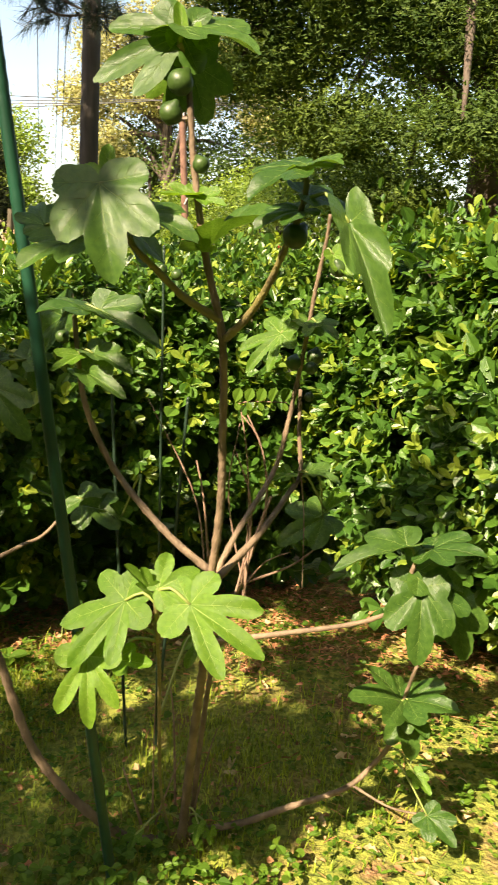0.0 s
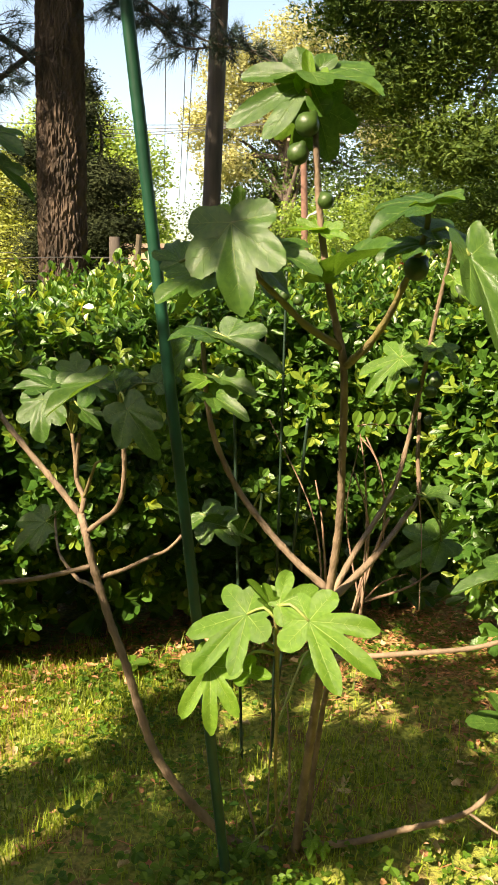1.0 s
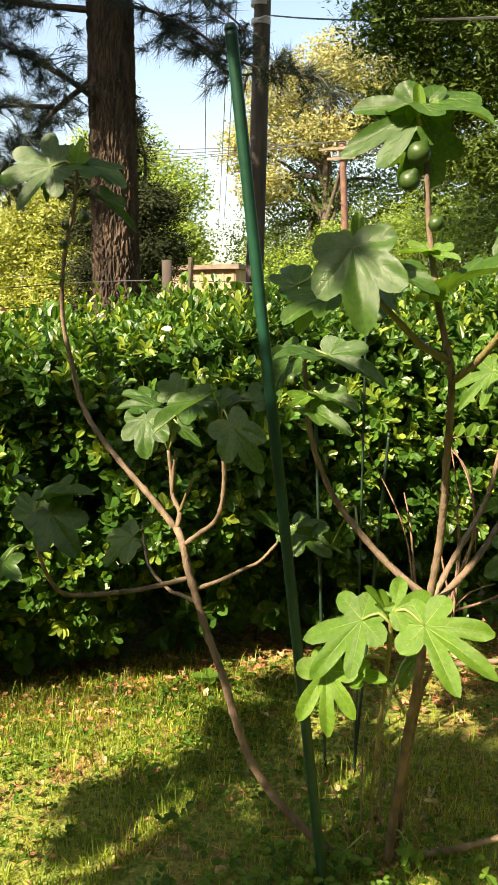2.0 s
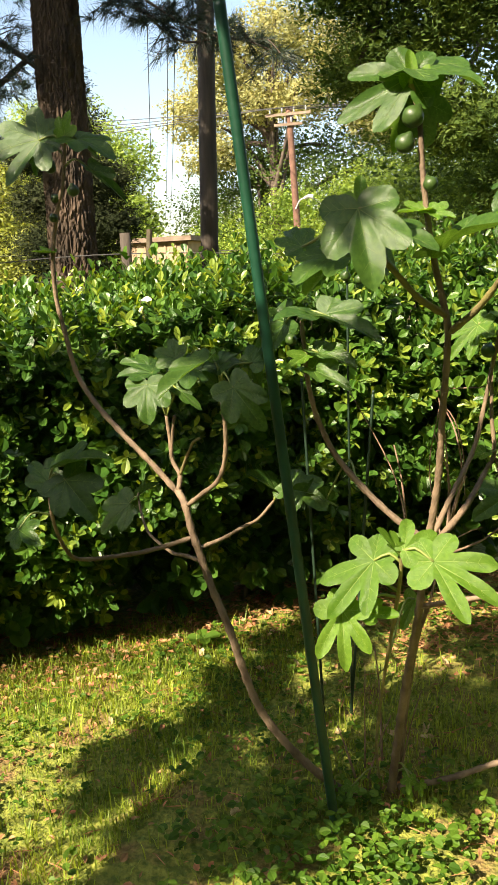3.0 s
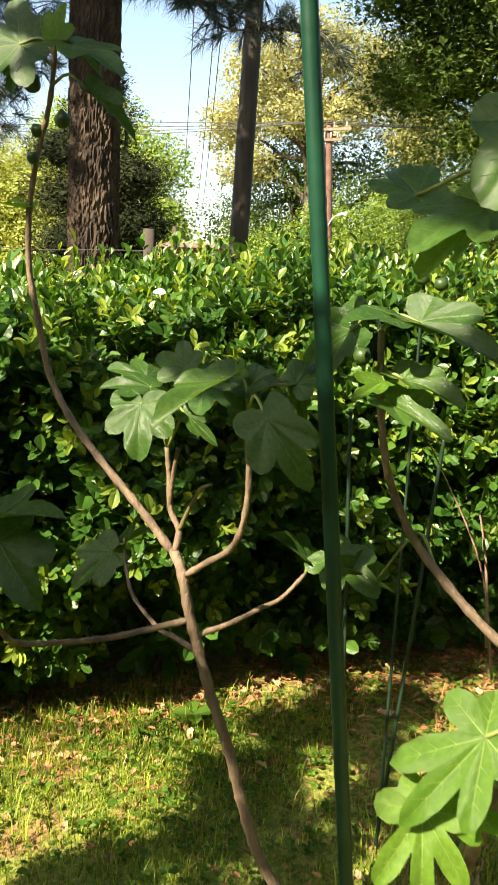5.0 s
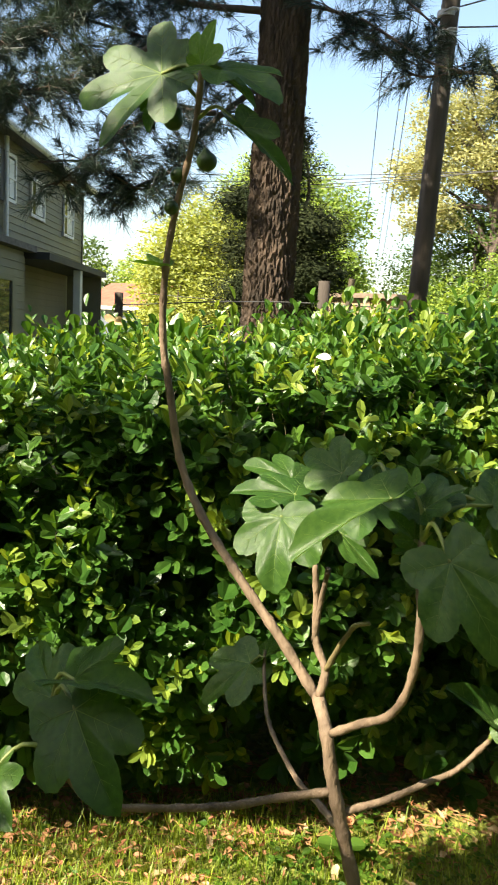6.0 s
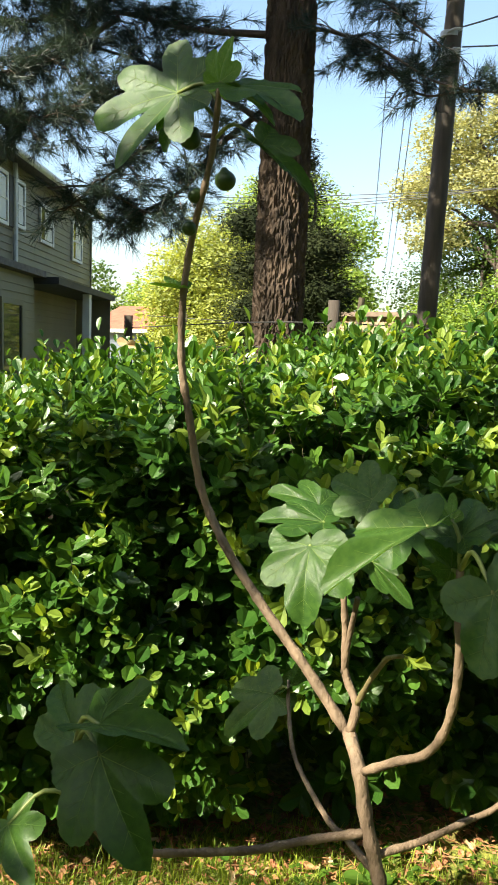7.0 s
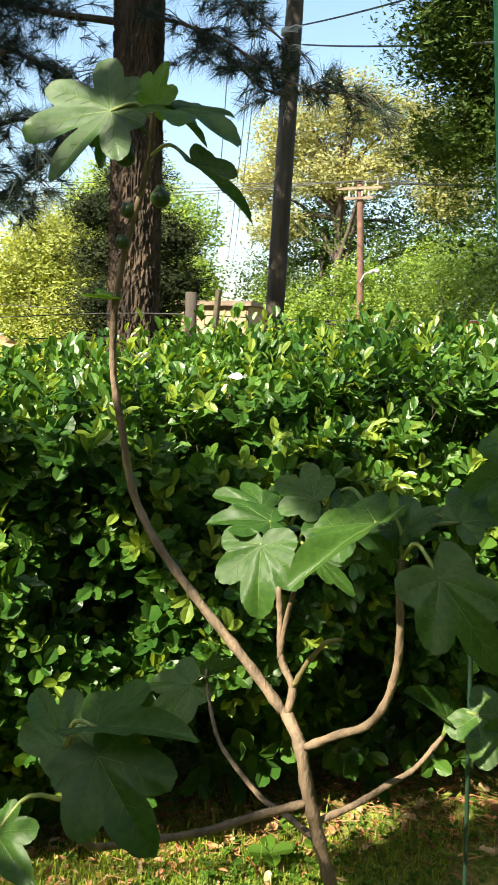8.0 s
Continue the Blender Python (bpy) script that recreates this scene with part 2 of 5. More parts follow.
def cards(centres, ways, normals, length, width, mat, name, fold=0.16, simple=False):
    """Many small leaves, each a folded rounded blade; arrays of one row a leaf."""
    n = len(centres)
    ways = ways / np.linalg.norm(ways, axis=1, keepdims=True)
    side = np.cross(ways, normals)
    side /= np.linalg.norm(side, axis=1, keepdims=True) + 1e-9
    nor = np.cross(side, ways)
    L, W = length.reshape(-1, 1), width.reshape(-1, 1)
    if simple:
        shape = [(0, 0, 0), (0.5, 0.5, 1), (1, 0, 0), (0.5, -0.5, 1)]
        v = np.stack([centres + ways * L * a + side * W * b + nor * W * fold * c for a, b, c in shape], axis=1)
        idx = np.arange(n)[:, None] * 4
        return mesh_of(name, v.reshape(-1, 3), np.concatenate([idx + np.array([[0, 1, 2]]), idx + np.array([[0, 2, 3]])], axis=0), mat)
    shape = [(0, 0, 0), (0.28, 0.31, 0.8), (0.62, 0.50, 1), (0.88, 0.34, 0.7), (1, 0, 0), (0.88, -0.34, 0.7), (0.62, -0.50, 1), (0.28, -0.31, 0.8)]
    v = np.stack([centres + ways * L * a + side * W * b + nor * W * fold * c - nor * L * 0.15 * a * a for a, b, c in shape], axis=1)
    idx = np.arange(n)[:, None] * 8
    f = np.concatenate([idx + np.array([[0, 1, 2, 3, 4]]), idx + np.array([[0, 4, 5, 6, 7]])], axis=0)
    return mesh_of(name, v.reshape(-1, 3), f, mat)


# ---- ground ----
xs = np.concatenate([np.linspace(-900, -6, 14), np.linspace(-5, 5, 90), np.linspace(6, 900, 14)])
ys = np.concatenate([np.linspace(-900, 2, 12), np.linspace(3, 12, 90), np.linspace(13, 900, 14)])
gx, gy = np.meshgrid(xs, ys)


def ground_z(x, y):
    return 0.012 * np.sin(2.1 * x + 0.4) * np.cos(1.7 * y) + 0.006 * np.sin(7 * x + 3 * y) + 0.004 * np.sin(13 * x - 9 * y)


verts = np.stack([gx, gy, ground_z(gx, gy) - 0.01], axis=-1).reshape(-1, 3)
w = len(xs)
faces = [(j * w + i, j * w + i + 1, (j + 1) * w + i + 1, (j + 1) * w + i) for j in range(len(ys) - 1) for i in range(w - 1)]
tagged(place("ground", mesh_of("ground", verts, faces, GROUND, True)), "mossy lawn soil with bare reddish patches under the fig", "ground", kind="structure")

rng = np.random.default_rng(7)


def hedge_front(x):
    """The line along which the hedge meets the ground."""
    return np.interp(x, [-3.2, -1.0, -0.25, 0.5, 1.0], [6.1, 7.6, 8.25, 8.65, 8.9])


def grass_field():
    n = 150000
    x, y = rng.uniform(-2.6, 2.4, n), rng.uniform(5.6, 8.9, n)
    clump = np.sin(3.1 * x + 1.3 * np.sin(2.2 * y)) + np.sin(2.7 * y + 1.1 * x) + rng.normal(0, 0.8, n)
    lush = np.where(x < 0.0 + 0.25 * (y - 7), 0.9, -1.5)
    keep = (clump + lush > 0) & (y < hedge_front(x) + 0.12 + rng.normal(0, 0.06, n))
    keep &= (x < -0.4) | (y < hedge_front(x) - 0.22 + rng.normal(0, 0.07, n)) | (rng.random(n) < 0.06)
    x, y = x[keep], y[keep]
    n = len(x)
    h = rng.uniform(0.014, 0.05, n) * np.where(rng.random(n) < 0.08, 2.0, 1)
    a, lean = rng.uniform(0, 6.283, n), rng.uniform(0.1, 0.9, n)
    z = ground_z(x, y) - 0.012
    s = np.stack([np.cos(a + 1.57), np.sin(a + 1.57), 0 * a], 1) * 0.0021
    base = np.stack([x, y, z], 1)
    m = base + np.stack([np.cos(a) * lean * h * 0.35, np.sin(a) * lean * h * 0.35, h * 0.65], 1)
    tip = base + np.stack([np.cos(a) * lean * h, np.sin(a) * lean * h, h], 1)
    v = np.stack([base - s, base + s, m + s * 0.8, m - s * 0.8, tip], 1).reshape(-1, 3)
    f = []
    for i in range(0, 5 * n, 5):
        f += [(i, i + 1, i + 2, i + 3), (i + 3, i + 2, i + 4)]
    return mesh_of("grass", v, f, GRASS)


tagged(place("grass", grass_field()), "short sunlit lawn grass with sparse longer tufts", "grass", kind="stuff")


def weed_field():
    n = 8000
    x, y = rng.uniform(-1.6, 2.2, n), rng.uniform(6.2, 8.7, n)
    keep = (np.sin(4 * x + 2) * np.cos(3.3 * y) + rng.normal(0, 0.5, n) > 0.2) & (y < hedge_front(x) + 0.1)
    x, y = x[keep], y[keep]
    k = 4
    n = len(x) * k
    c = np.repeat(np.stack([x, y, ground_z(x, y) + rng.uniform(0.0, 0.045, len(x))], 1), k, 0)
    a = rng.uniform(0, 6.283, n)
    way = np.stack([np.cos(a), np.sin(a), rng.uniform(-0.1, 0.6, n)], 1)
    nor = np.stack([rng.normal(0, 0.3, n), rng.normal(0, 0.3, n), np.ones(n)], 1)
    ln = rng.uniform(0.008, 0.022, n) * np.where(rng.random(n) < 0.1, 1.6, 1.0)
    return cards(c, way, nor, ln, ln * rng.uniform(0.6, 1.0, n), WEED, "weeds", 0.15)


def base_weeds():
    n = 300
    x, y = rng.normal(0.5, 0.28, n), rng.normal(6.75, 0.22, n)
    c = np.repeat(np.stack([x, y, ground_z(x, y) + rng.uniform(0.02, 0.10, n)], 1), 3, 0)
    k = len(c)
    a = rng.uniform(0, 6.283, k)
    ln = rng.uniform(0.014, 0.036, k)
    return cards(c, np.stack([np.cos(a), np.sin(a), rng.uniform(-0.2, 0.5, k)], 1), np.stack([rng.normal(0, 0.3, k), rng.normal(-0.2, 0.3, k), np.ones(k)], 1), ln, ln * 0.75, WEED, "weed_clump", 0.12)


tagged(place("weed_clump", base_weeds()), "broad dark weed leaves round the foot of the fig", "weeds", kind="stuff")
tagged(place("weeds", weed_field()), "low broad-leaved weeds and clover in the lawn", "weeds", kind="stuff")


def litter_field():
    n = 30000
    x, y = rng.uniform(-2.2, 2.3, n), rng.uniform(6.2, 9.2, n)
    near = np.abs(y - hedge_front(np.minimum(x, 1.0))) + np.where(x > 0.5, -0.45, 0)
    keep = (rng.random(n) < np.clip(1.2 - near * 2.4, 0.11, 1)) & (y < hedge_front(x) + 0.5)
    x, y = x[keep], y[keep]
    n = len(x)
    a = rng.uniform(0, 6.283, n)
    way = np.stack([np.cos(a), np.sin(a), rng.normal(0, 0.25, n)], 1)
    nor = np.stack([rng.normal(0, 0.5, n), rng.normal(0, 0.5, n), np.ones(n)], 1)
    needle = rng.random(n) < 0.45
    ln = np.where(needle, rng.uniform(0.04, 0.09, n), rng.uniform(0.012, 0.035, n))
    wd = np.where(needle, 0.003, ln * rng.uniform(0.4, 0.8, n))
    return cards(np.stack([x, y, ground_z(x, y) + 0.006 + rng.uniform(0, 0.012, n)], 1), way, nor, ln, wd, LITTER, "leaf_litter", 0.2)


tagged(place("leaf_litter", litter_field()), "reddish pine straw and bark chips along the hedge", "leaf litter", kind="stuff")


# ---- hedge ----
def hedge_leaves(points, outs, count, seed, size=1.0):
    """Shoots that stand out of a hedge, with paired glossy leaves; returns old leaves, new leaves and twigs."""
    r = np.random.default_rng(seed)
    n = len(points)
    way = outs + r.normal(0, 0.38, (n, 3)) + np.array([0, 0, 0.38])
    way /= np.linalg.norm(way, axis=1, keepdims=True)
    ref = np.cross(way, r.normal(0, 1, (n, 3)))
    ref /= np.linalg.norm(ref, axis=1, keepdims=True)
    ref2 = np.cross(way, ref)
    length = r.uniform(0.05, 0.13, n) * size * np.where(outs[:, 2] > 0.8, 1.34, 1.0)
    tall = (outs[:, 2] > 0.8) & (r.random(n) < 0.22)
    way[tall] = way[tall] * 0.5 + np.array([0, 0, 0.9])
    way /= np.linalg.norm(way, axis=1, keepdims=True)
    length[tall] *= r.uniform(0.9, 1.25, tall.sum())
    c, d, no, ln, young = [], [], [], [], []
    new_growth = r.random(n) < 0.32
    for k in range(count):
        u = 0.25 + 0.75 * (k // 2) / max(1, (count - 1) // 2)
        ang = (k % 2) * math.pi + (k // 2) * 1.57 + r.normal(0, 0.3, n)
        spread = (1.25 - 0.75 * u) * np.where(tall, 0.65, 1.0) + r.normal(0, 0.15, n)
        rad = ref * np.cos(ang)[:, None] + ref2 * np.sin(ang)[:, None]
        c.append(points + way * (length * u)[:, None])
        d.append(way * np.cos(spread)[:, None] + rad * np.sin(spread)[:, None])
        no.append(way * 1.0 - rad * 0.4 + np.array([0, 0, 0.35]) + r.normal(0, 0.22, (n, 3)))
        ln.append(r.uniform(0.034, 0.060, n) * size * (1.05 - 0.35 * u) * np.where(outs[:, 2] > 0.8, 0.86, 1.0))
        young.append(new_growth & (u > 0.6))
    c, d, no, ln, young = (np.concatenate(q) for q in (c, d, no, ln, young))
    wd = ln * r.uniform(0.50, 0.74, len(ln))
    old = cards(c[~young], d[~young], no[~young], ln[~young], wd[~young], HEDGE_LEAF, "foliage")
    fresh = cards(c[young], d[young], no[young], ln[young], wd[young] * 0.8, HEDGE_TIP, "new_growth")
    s = ref * 0.0014
    v = np.stack([points - way * 0.05 - s, points - way * 0.05 + s, points + way * length[:, None]], 1).reshape(-1, 3)
    twigs = mesh_of("twig_mass", v, [(i, i + 1, i + 2) for i in range(0, 3 * n, 3)], HEDGE_WOOD)
    return old, fresh, twigs


def hedge_surface(n, seed, a, b, overhang, top, depth, share_top=0.42):
    """Random places on a clipped hedge from a to b on plan: its bulging face, top and upper back."""
    r = np.random.default_rng(seed)
    a, b = np.array(a), np.array(b)
    along = (b - a) / np.linalg.norm(b - a)
    out = np.array([along[1], -along[0]])
    s = r.random(n)
    h = np.interp(s, [q[0] for q in top], [q[1] for q in top])
    on_top = r.random(n) < share_top
    v = r.random(n)
    bare = np.clip((s - 0.54) / 0.10, 0, 1)
    low = 0.08 + 0.03 * bare
    length = np.linalg.norm(b - a)
    lump = 0.07 * np.sin(s * length * 5.1 + seed) * np.sin(v * 6 + 1.3) + 0.05 * np.sin(s * length * 11 + v * 9)
    z = np.where(on_top, h + 0.05 * np.sin(s * length * 6 + 3 * v) + r.normal(0, 0.03, n), low + (h - low) * v ** 0.72)
    bulge = (overhang + 0.16 + 0.10 * bare) * np.clip((z - 0.05) / (0.5 + 0.1 * bare), 0, 1) - 0.16 - 0.10 * bare + lump - 0.10 * np.clip((z / h - 0.8) / 0.2, 0, 1)
    w_in = np.where(on_top, -overhang * 0.7 + (depth + overhang * 0.7) * v ** 0.8, -bulge + np.abs(r.normal(0, 0.035, n)))
    xy = a + along * (s * length)[:, None] - out * w_in[:, None]
    p = np.column_stack([xy, z])
    gap = np.sin(s * length * 8.3 + 2.1 * np.sin(z * 7 + seed)) + np.sin(z * 12.5 + 1.7 * np.sin(s * length * 5.7)) + r.normal(0, 0.45, n)
    full = on_top | (gap > -0.75 + 0.45 * np.clip((0.9 - z) / 0.7, 0, 1))
    o = np.where(on_top[:, None], np.array([out[0] * 0.25, out[1] * 0.25, 1.0]), np.column_stack([np.tile(out, (n, 1)), 0.15 + 0.5 * np.clip(z / h, 0, 1) ** 3]))
    return p[full], (o / np.linalg.norm(o, axis=1, keepdims=True))[full]


def hedge_wood(a, b, inward, height, n, seed, thing_ob):
    """Dark inner stems of a hedge."""
    r = random.Random(seed)
    for i in range(n):
        u = (i + r.random()) / n
        x, y = a[0] + (b[0] - a[0]) * u + inward[0] * r.uniform(0.15, 0.5), a[1] + (b[1] - a[1]) * u + inward[1] * r.uniform(0.15, 0.5)
        pts = [(x, y, -0.02), (x + r.uniform(-.08, .08), y + r.uniform(-.05, .05), height * 0.4), (x + r.uniform(-.2, .2), y + r.uniform(-.12, .12), height * 0.85)]
        part("stem", tube(pts, 0.014, 0.006, 6, 0.15), HEDGE_WOOD, thing_ob)


def hedge(label, a, b, overhang, top, depth, n, leaves, seed, size=1.0, share_top=0.42, near_x=(-1.2, 0.4)):
    ob = thing("hedge", label, "hedge", (a[0], a[1], 0))
    shift = Matrix.Translation((-a[0], -a[1], 0))
    p, o = hedge_surface(n, seed, a, b, overhang, top, depth, share_top)
    p2, o2 = hedge_surface(n // 2, seed + 50, a, b, overhang - 0.13, [(q, h - 0.10) for q, h in top], depth, share_top)
    for me, kind_name in zip(hedge_leaves(np.concatenate([p, p2]), np.concatenate([o, o2]), leaves, seed, size), ("foliage", "new_growth", "twig_mass")):
        tagged(place(kind_name, me, ob, shift), kind="stuff")
    p3, o3 = hedge_surface(n // 2, seed + 90, a, b, overhang - 0.32, [(q, h - 0.24) for q, h in top], depth - 0.1, share_top)
    inner = hedge_leaves(p3, o3, 8, seed + 7, size * 1.7)
    tagged(place("inner_foliage", inner[0], ob, shift), kind="stuff")
    r4 = np.random.default_rng(seed + 33)
    k4 = n // 4
    along = (np.array(b) - np.array(a)) / np.linalg.norm(np.array(b) - np.array(a))
    q4 = np.array(a) + np.outer(r4.random(k4), np.array(b) - np.array(a)) + np.outer(r4.uniform(0.22, 1.0, k4), np.array([-along[1], along[0]]))
    core = hedge_leaves(np.column_stack([q4, r4.uniform(0.03, 0.85, k4)]), np.tile(np.array([along[1], -along[0], 0.1]), (k4, 1)), 6, seed + 9, size * 1.7)
    tagged(place("core_foliage", core[0], ob, shift), kind="stuff")
    lone = cards(np.zeros((1, 3)), np.array([[0.0, 1, 0]]), np.array([[0.0, 0, 1]]), np.array([1.0]), np.array([0.58]), HEDGE_LEAF, "leaf")
    rl_ = random.Random(seed)
    picked = [k for k in range(len(p)) if 0.35 < p[k][2] and near_x[0] < p[k][0] < near_x[1]][:140]
    for k in picked:
        q, out = Vector(p[k]) - Vector((a[0], a[1], 0)), Vector(o[k])
        way = (out + Vector((rl_.uniform(-1, 1), rl_.uniform(-1, 1), rl_.uniform(-0.6, 0.9)))).normalized()
        x = way.cross(out + Vector((0, 0, 0.5))).normalized()
        m = Matrix((x, way, x.cross(way))).transposed().to_4x4()
        m.translation = q + out * rl_.uniform(0.02, 0.09)
        s = rl_.uniform(0.045, 0.072) * size
        place("leaf", lone, ob, m @ Matrix.Diagonal((s, s, s, 1)))
    along = Vector((b[0] - a[0], b[1] - a[1], 0)).normalized()
    before = len(ob.children)
    hedge_wood(a, b, (-along.y, along.x), top[0][1], 14, seed, ob)
    for c in ob.children[before:]:
        c.matrix_basis = shift
    return ob


hedge("clipped evergreen hedge with glossy rounded leaves and pale new tips", (-3.66, 5.84), (1.09, 9.04), 0.20, [(0, 1.20), (0.45, 1.24), (0.57, 1.28), (0.66, 1.38), (0.8, 1.40), (1, 1.50)], 1.3, 6200, 9, 3, 1.45)
hedge("taller evergreen hedge end with larger sunlit pale leaves", (1.12, 8.85), (2.7, 6.3), 0.25, [(0, 1.54), (0.35, 1.62), (1, 1.68)], 1.2, 2700, 9, 11, 1.55, 0.38, (1.1, 1.9))

# ---- fig tree ----
def leaf_shape(kind, seed):
    """Fig leaf blade, hub at the origin, midrib along y, one unit long: 0 deep five lobes, 1 three to five shallow
    lobes, 2 long and folded, 3 young, 4 and 5 as 0 and 1 but in the bright green of young leaves, which also paints
    sunlit ones.
    """
    r = random.Random(seed)
    young, kind = kind >= 3, {4: 0, 5: 1}.get(kind, kind)
    lobes = {0: [(0, 1.0, 0.165), (42, 0.94, 0.155), (-42, 0.92, 0.155), (90, 0.64, 0.16), (-90, 0.62, 0.16), (142, 0.44, 0.17), (-142, 0.42, 0.17)],
             1: [(0, 1.0, 0.25), (47, 0.86, 0.23), (-47, 0.88, 0.23), (98, 0.60, 0.22), (-98, 0.57, 0.22)],
             2: [(0, 1.0, 0.24), (40, 0.68, 0.20), (-40, 0.66, 0.20), (92, 0.44, 0.20), (-92, 0.43, 0.20)],
             3: [(0, 1.0, 0.21), (42, 0.74, 0.17), (-42, 0.72, 0.17), (92, 0.46, 0.17), (-92, 0.45, 0.17)]}[kind]
    floor_r = {0: 0.30, 1: 0.40, 2: 0.40, 3: 0.32}[kind]
    lobes = [(a + r.uniform(-5, 5), ln * r.uniform(0.90, 1.06) if a else ln, w * r.uniform(0.92, 1.12)) for a, ln, w in lobes]
    cup = {0: -0.10, 1: -0.13, 2: -0.05, 3: 0.20}[kind]
    fold = {0: 0.08, 1: 0.10, 2: 0.40, 3: 0.3}[kind]
    wave_a, wave_b = r.uniform(0, 6), r.uniform(0, 6)
    def height(x, y):
        d = math.hypot(x, y)
        th = math.atan2(x, y)
        off = min(abs(math.sin(th - radians(a))) if math.cos(th - radians(a)) > 0 else 1 for a, ln, w in lobes)
        z = cup * d * d + fold * abs(x) * 0.9 - 0.13 * max(0, y) ** 2 + 0.16 * min(d * off, 0.3)
        return z + 0.045 * d * d * math.sin(th * 5 + wave_a) + 0.03 * d * d * math.sin(th * 11 + wave_b) + 0.012 * math.sin(9 * x + wave_b) * math.sin(8 * y + wave_a)
    reach = np.linspace(0.02, 1.12, 221)
    def outline(deg):
        """How far the blade reaches that way: obovate lobes that part in narrow clefts."""
        edge = floor_r * (1 - 0.80 * max(0, (abs(deg) - 125) / 55))
        for a, ln, w in lobes:
            if math.cos(radians(deg - a)) < 0.2:
                continue
            u, off = reach * math.cos(radians(deg - a)), reach * abs(math.sin(radians(deg - a)))
            k = np.clip(u / (0.66 * ln), 0, 1)
            half = w * (0.50 + 0.50 * k * k * (3 - 2 * k)) * np.sqrt(np.clip(1 - (np.clip(u - 0.60 * ln, 0, None) / (0.40 * ln)) ** 2.0, 0, 1))
            inside = reach[(off <= half) & (u <= ln)]
            if len(inside):
                edge = max(edge, float(inside.max()))
        return edge
    bm = bmesh.new()
    around, rings = 168, 9
    hub = bm.verts.new((0, 0, 0))
    edges = [outline(-180 + 360 * i / around) for i in range(around)]
    edges = [(edges[i - 1] + 3 * edges[i] + edges[(i + 1) % around]) / 5 * (1 + 0.010 * math.sin(i * 1.45 + wave_a) + 0.008 * math.sin(i * 2.63)) for i in range(around)]
    prev = None
    for k in range(1, rings + 1):
        ring = []
        for i in range(around):
            deg = -180 + 360 * i / around
            q = edges[i] * k / rings
            x, y = q * math.sin(radians(deg)), q * math.cos(radians(deg))
            ring.append(bm.verts.new((x, y, height(x, y))))
        for i in range(around):
            j = (i + 1) % around
            bm.faces.new((hub, ring[j], ring[i]) if prev is None else (prev[i], prev[j], ring[j], ring[i]))
        prev = ring
    blade = bpy.data.meshes.new("blade")
    bm.to_mesh(blade)
    bm.free()
    blade.materials.append(FIG_LEAF_YOUNG_LIT if young else FIG_LEAF)
    blade.polygons.foreach_set("use_smooth", [True] * len(blade.polygons))
    vb = bmesh.new()
    def rib(a, ln, w0, start=(0, 0)):
        before = None
        for k in range(9):
            u = k / 8
            x = start[0] + u * ln * math.sin(radians(a))
            y = start[1] + u * ln * math.cos(radians(a))
            wd = w0 * (1 - 0.85 * u)
            nx, ny = math.cos(radians(a)) * wd, -math.sin(radians(a)) * wd
            row = [vb.verts.new((x + s * nx, y + s * ny, height(x, y) + (0.0035 if s == 0 else 0.001))) for s in (-1, 0, 1)]
            if before:
                vb.faces.new((before[0], before[1], row[1], row[0]))
                vb.faces.new((before[1], before[2], row[2], row[1]))
            before = row
    for a, ln, w in lobes:
        rib(a, ln * 0.93, 0.0075 if a == lobes[0][0] else 0.0055)
        for s in (-1, 1):
            for u in (0.3, 0.5, 0.68):
                o = (u * ln * math.sin(radians(a)), u * ln * math.cos(radians(a)))
                rib(a + s * 44, w * 0.75, 0.0026, o)
    veins = bpy.data.meshes.new("veins")
    vb.to_mesh(veins)
    vb.free()
    veins.materials.append(VEIN_YOUNG_LIT if young else VEIN)
    return blade, veins


LEAF_SHAPES = {(k, s): leaf_shape(k, 10 * k + s) for k in range(6) for s in range(3)}
leaf_count = [0]


def fig_leaf(parent, origin, hub, tip, kind, facing, foot=None, wide=1.0):
    """One leaf from hub to tip; facing 0 lies flat, 1 stands towards the lawn; its stalk runs to the foot on the shoot."""
    leaf_count[0] += 1
    hub, tip, origin = Vector(hub), Vector(tip), Vector(origin)
    y = (tip - hub).normalized()
    hint = Vector((0.12, -0.95, 0.3)) * facing + Vector((-0.1, -0.25, 1.0)) * (1 - facing)
    x = y.cross(hint).normalized()
    z = x.cross(y)
    size = (tip - hub).length
    m = Matrix((x, y, z)).transposed().to_4x4()
    m.translation = hub - origin
    m = m @ Matrix.Diagonal((size * wide, size, size, 1))
    blade, veins = LEAF_SHAPES[(kind, leaf_count[0] % 3)]
    ob = place("leaf", blade, parent, m)
    place("vein", veins, ob)
    if foot is not None:
        foot = Vector(foot)
        mid = (foot + hub) / 2 + Vector((0, 0, 0.25 * (foot - hub).length)) - y * 0.1 * (foot - hub).length
        b = tube([foot - origin, mid - origin, hub - origin], 0.0033, 0.0024, 7, 0.012)
        part("petiole", b, PETIOLE, parent, smooth=True)
    return ob


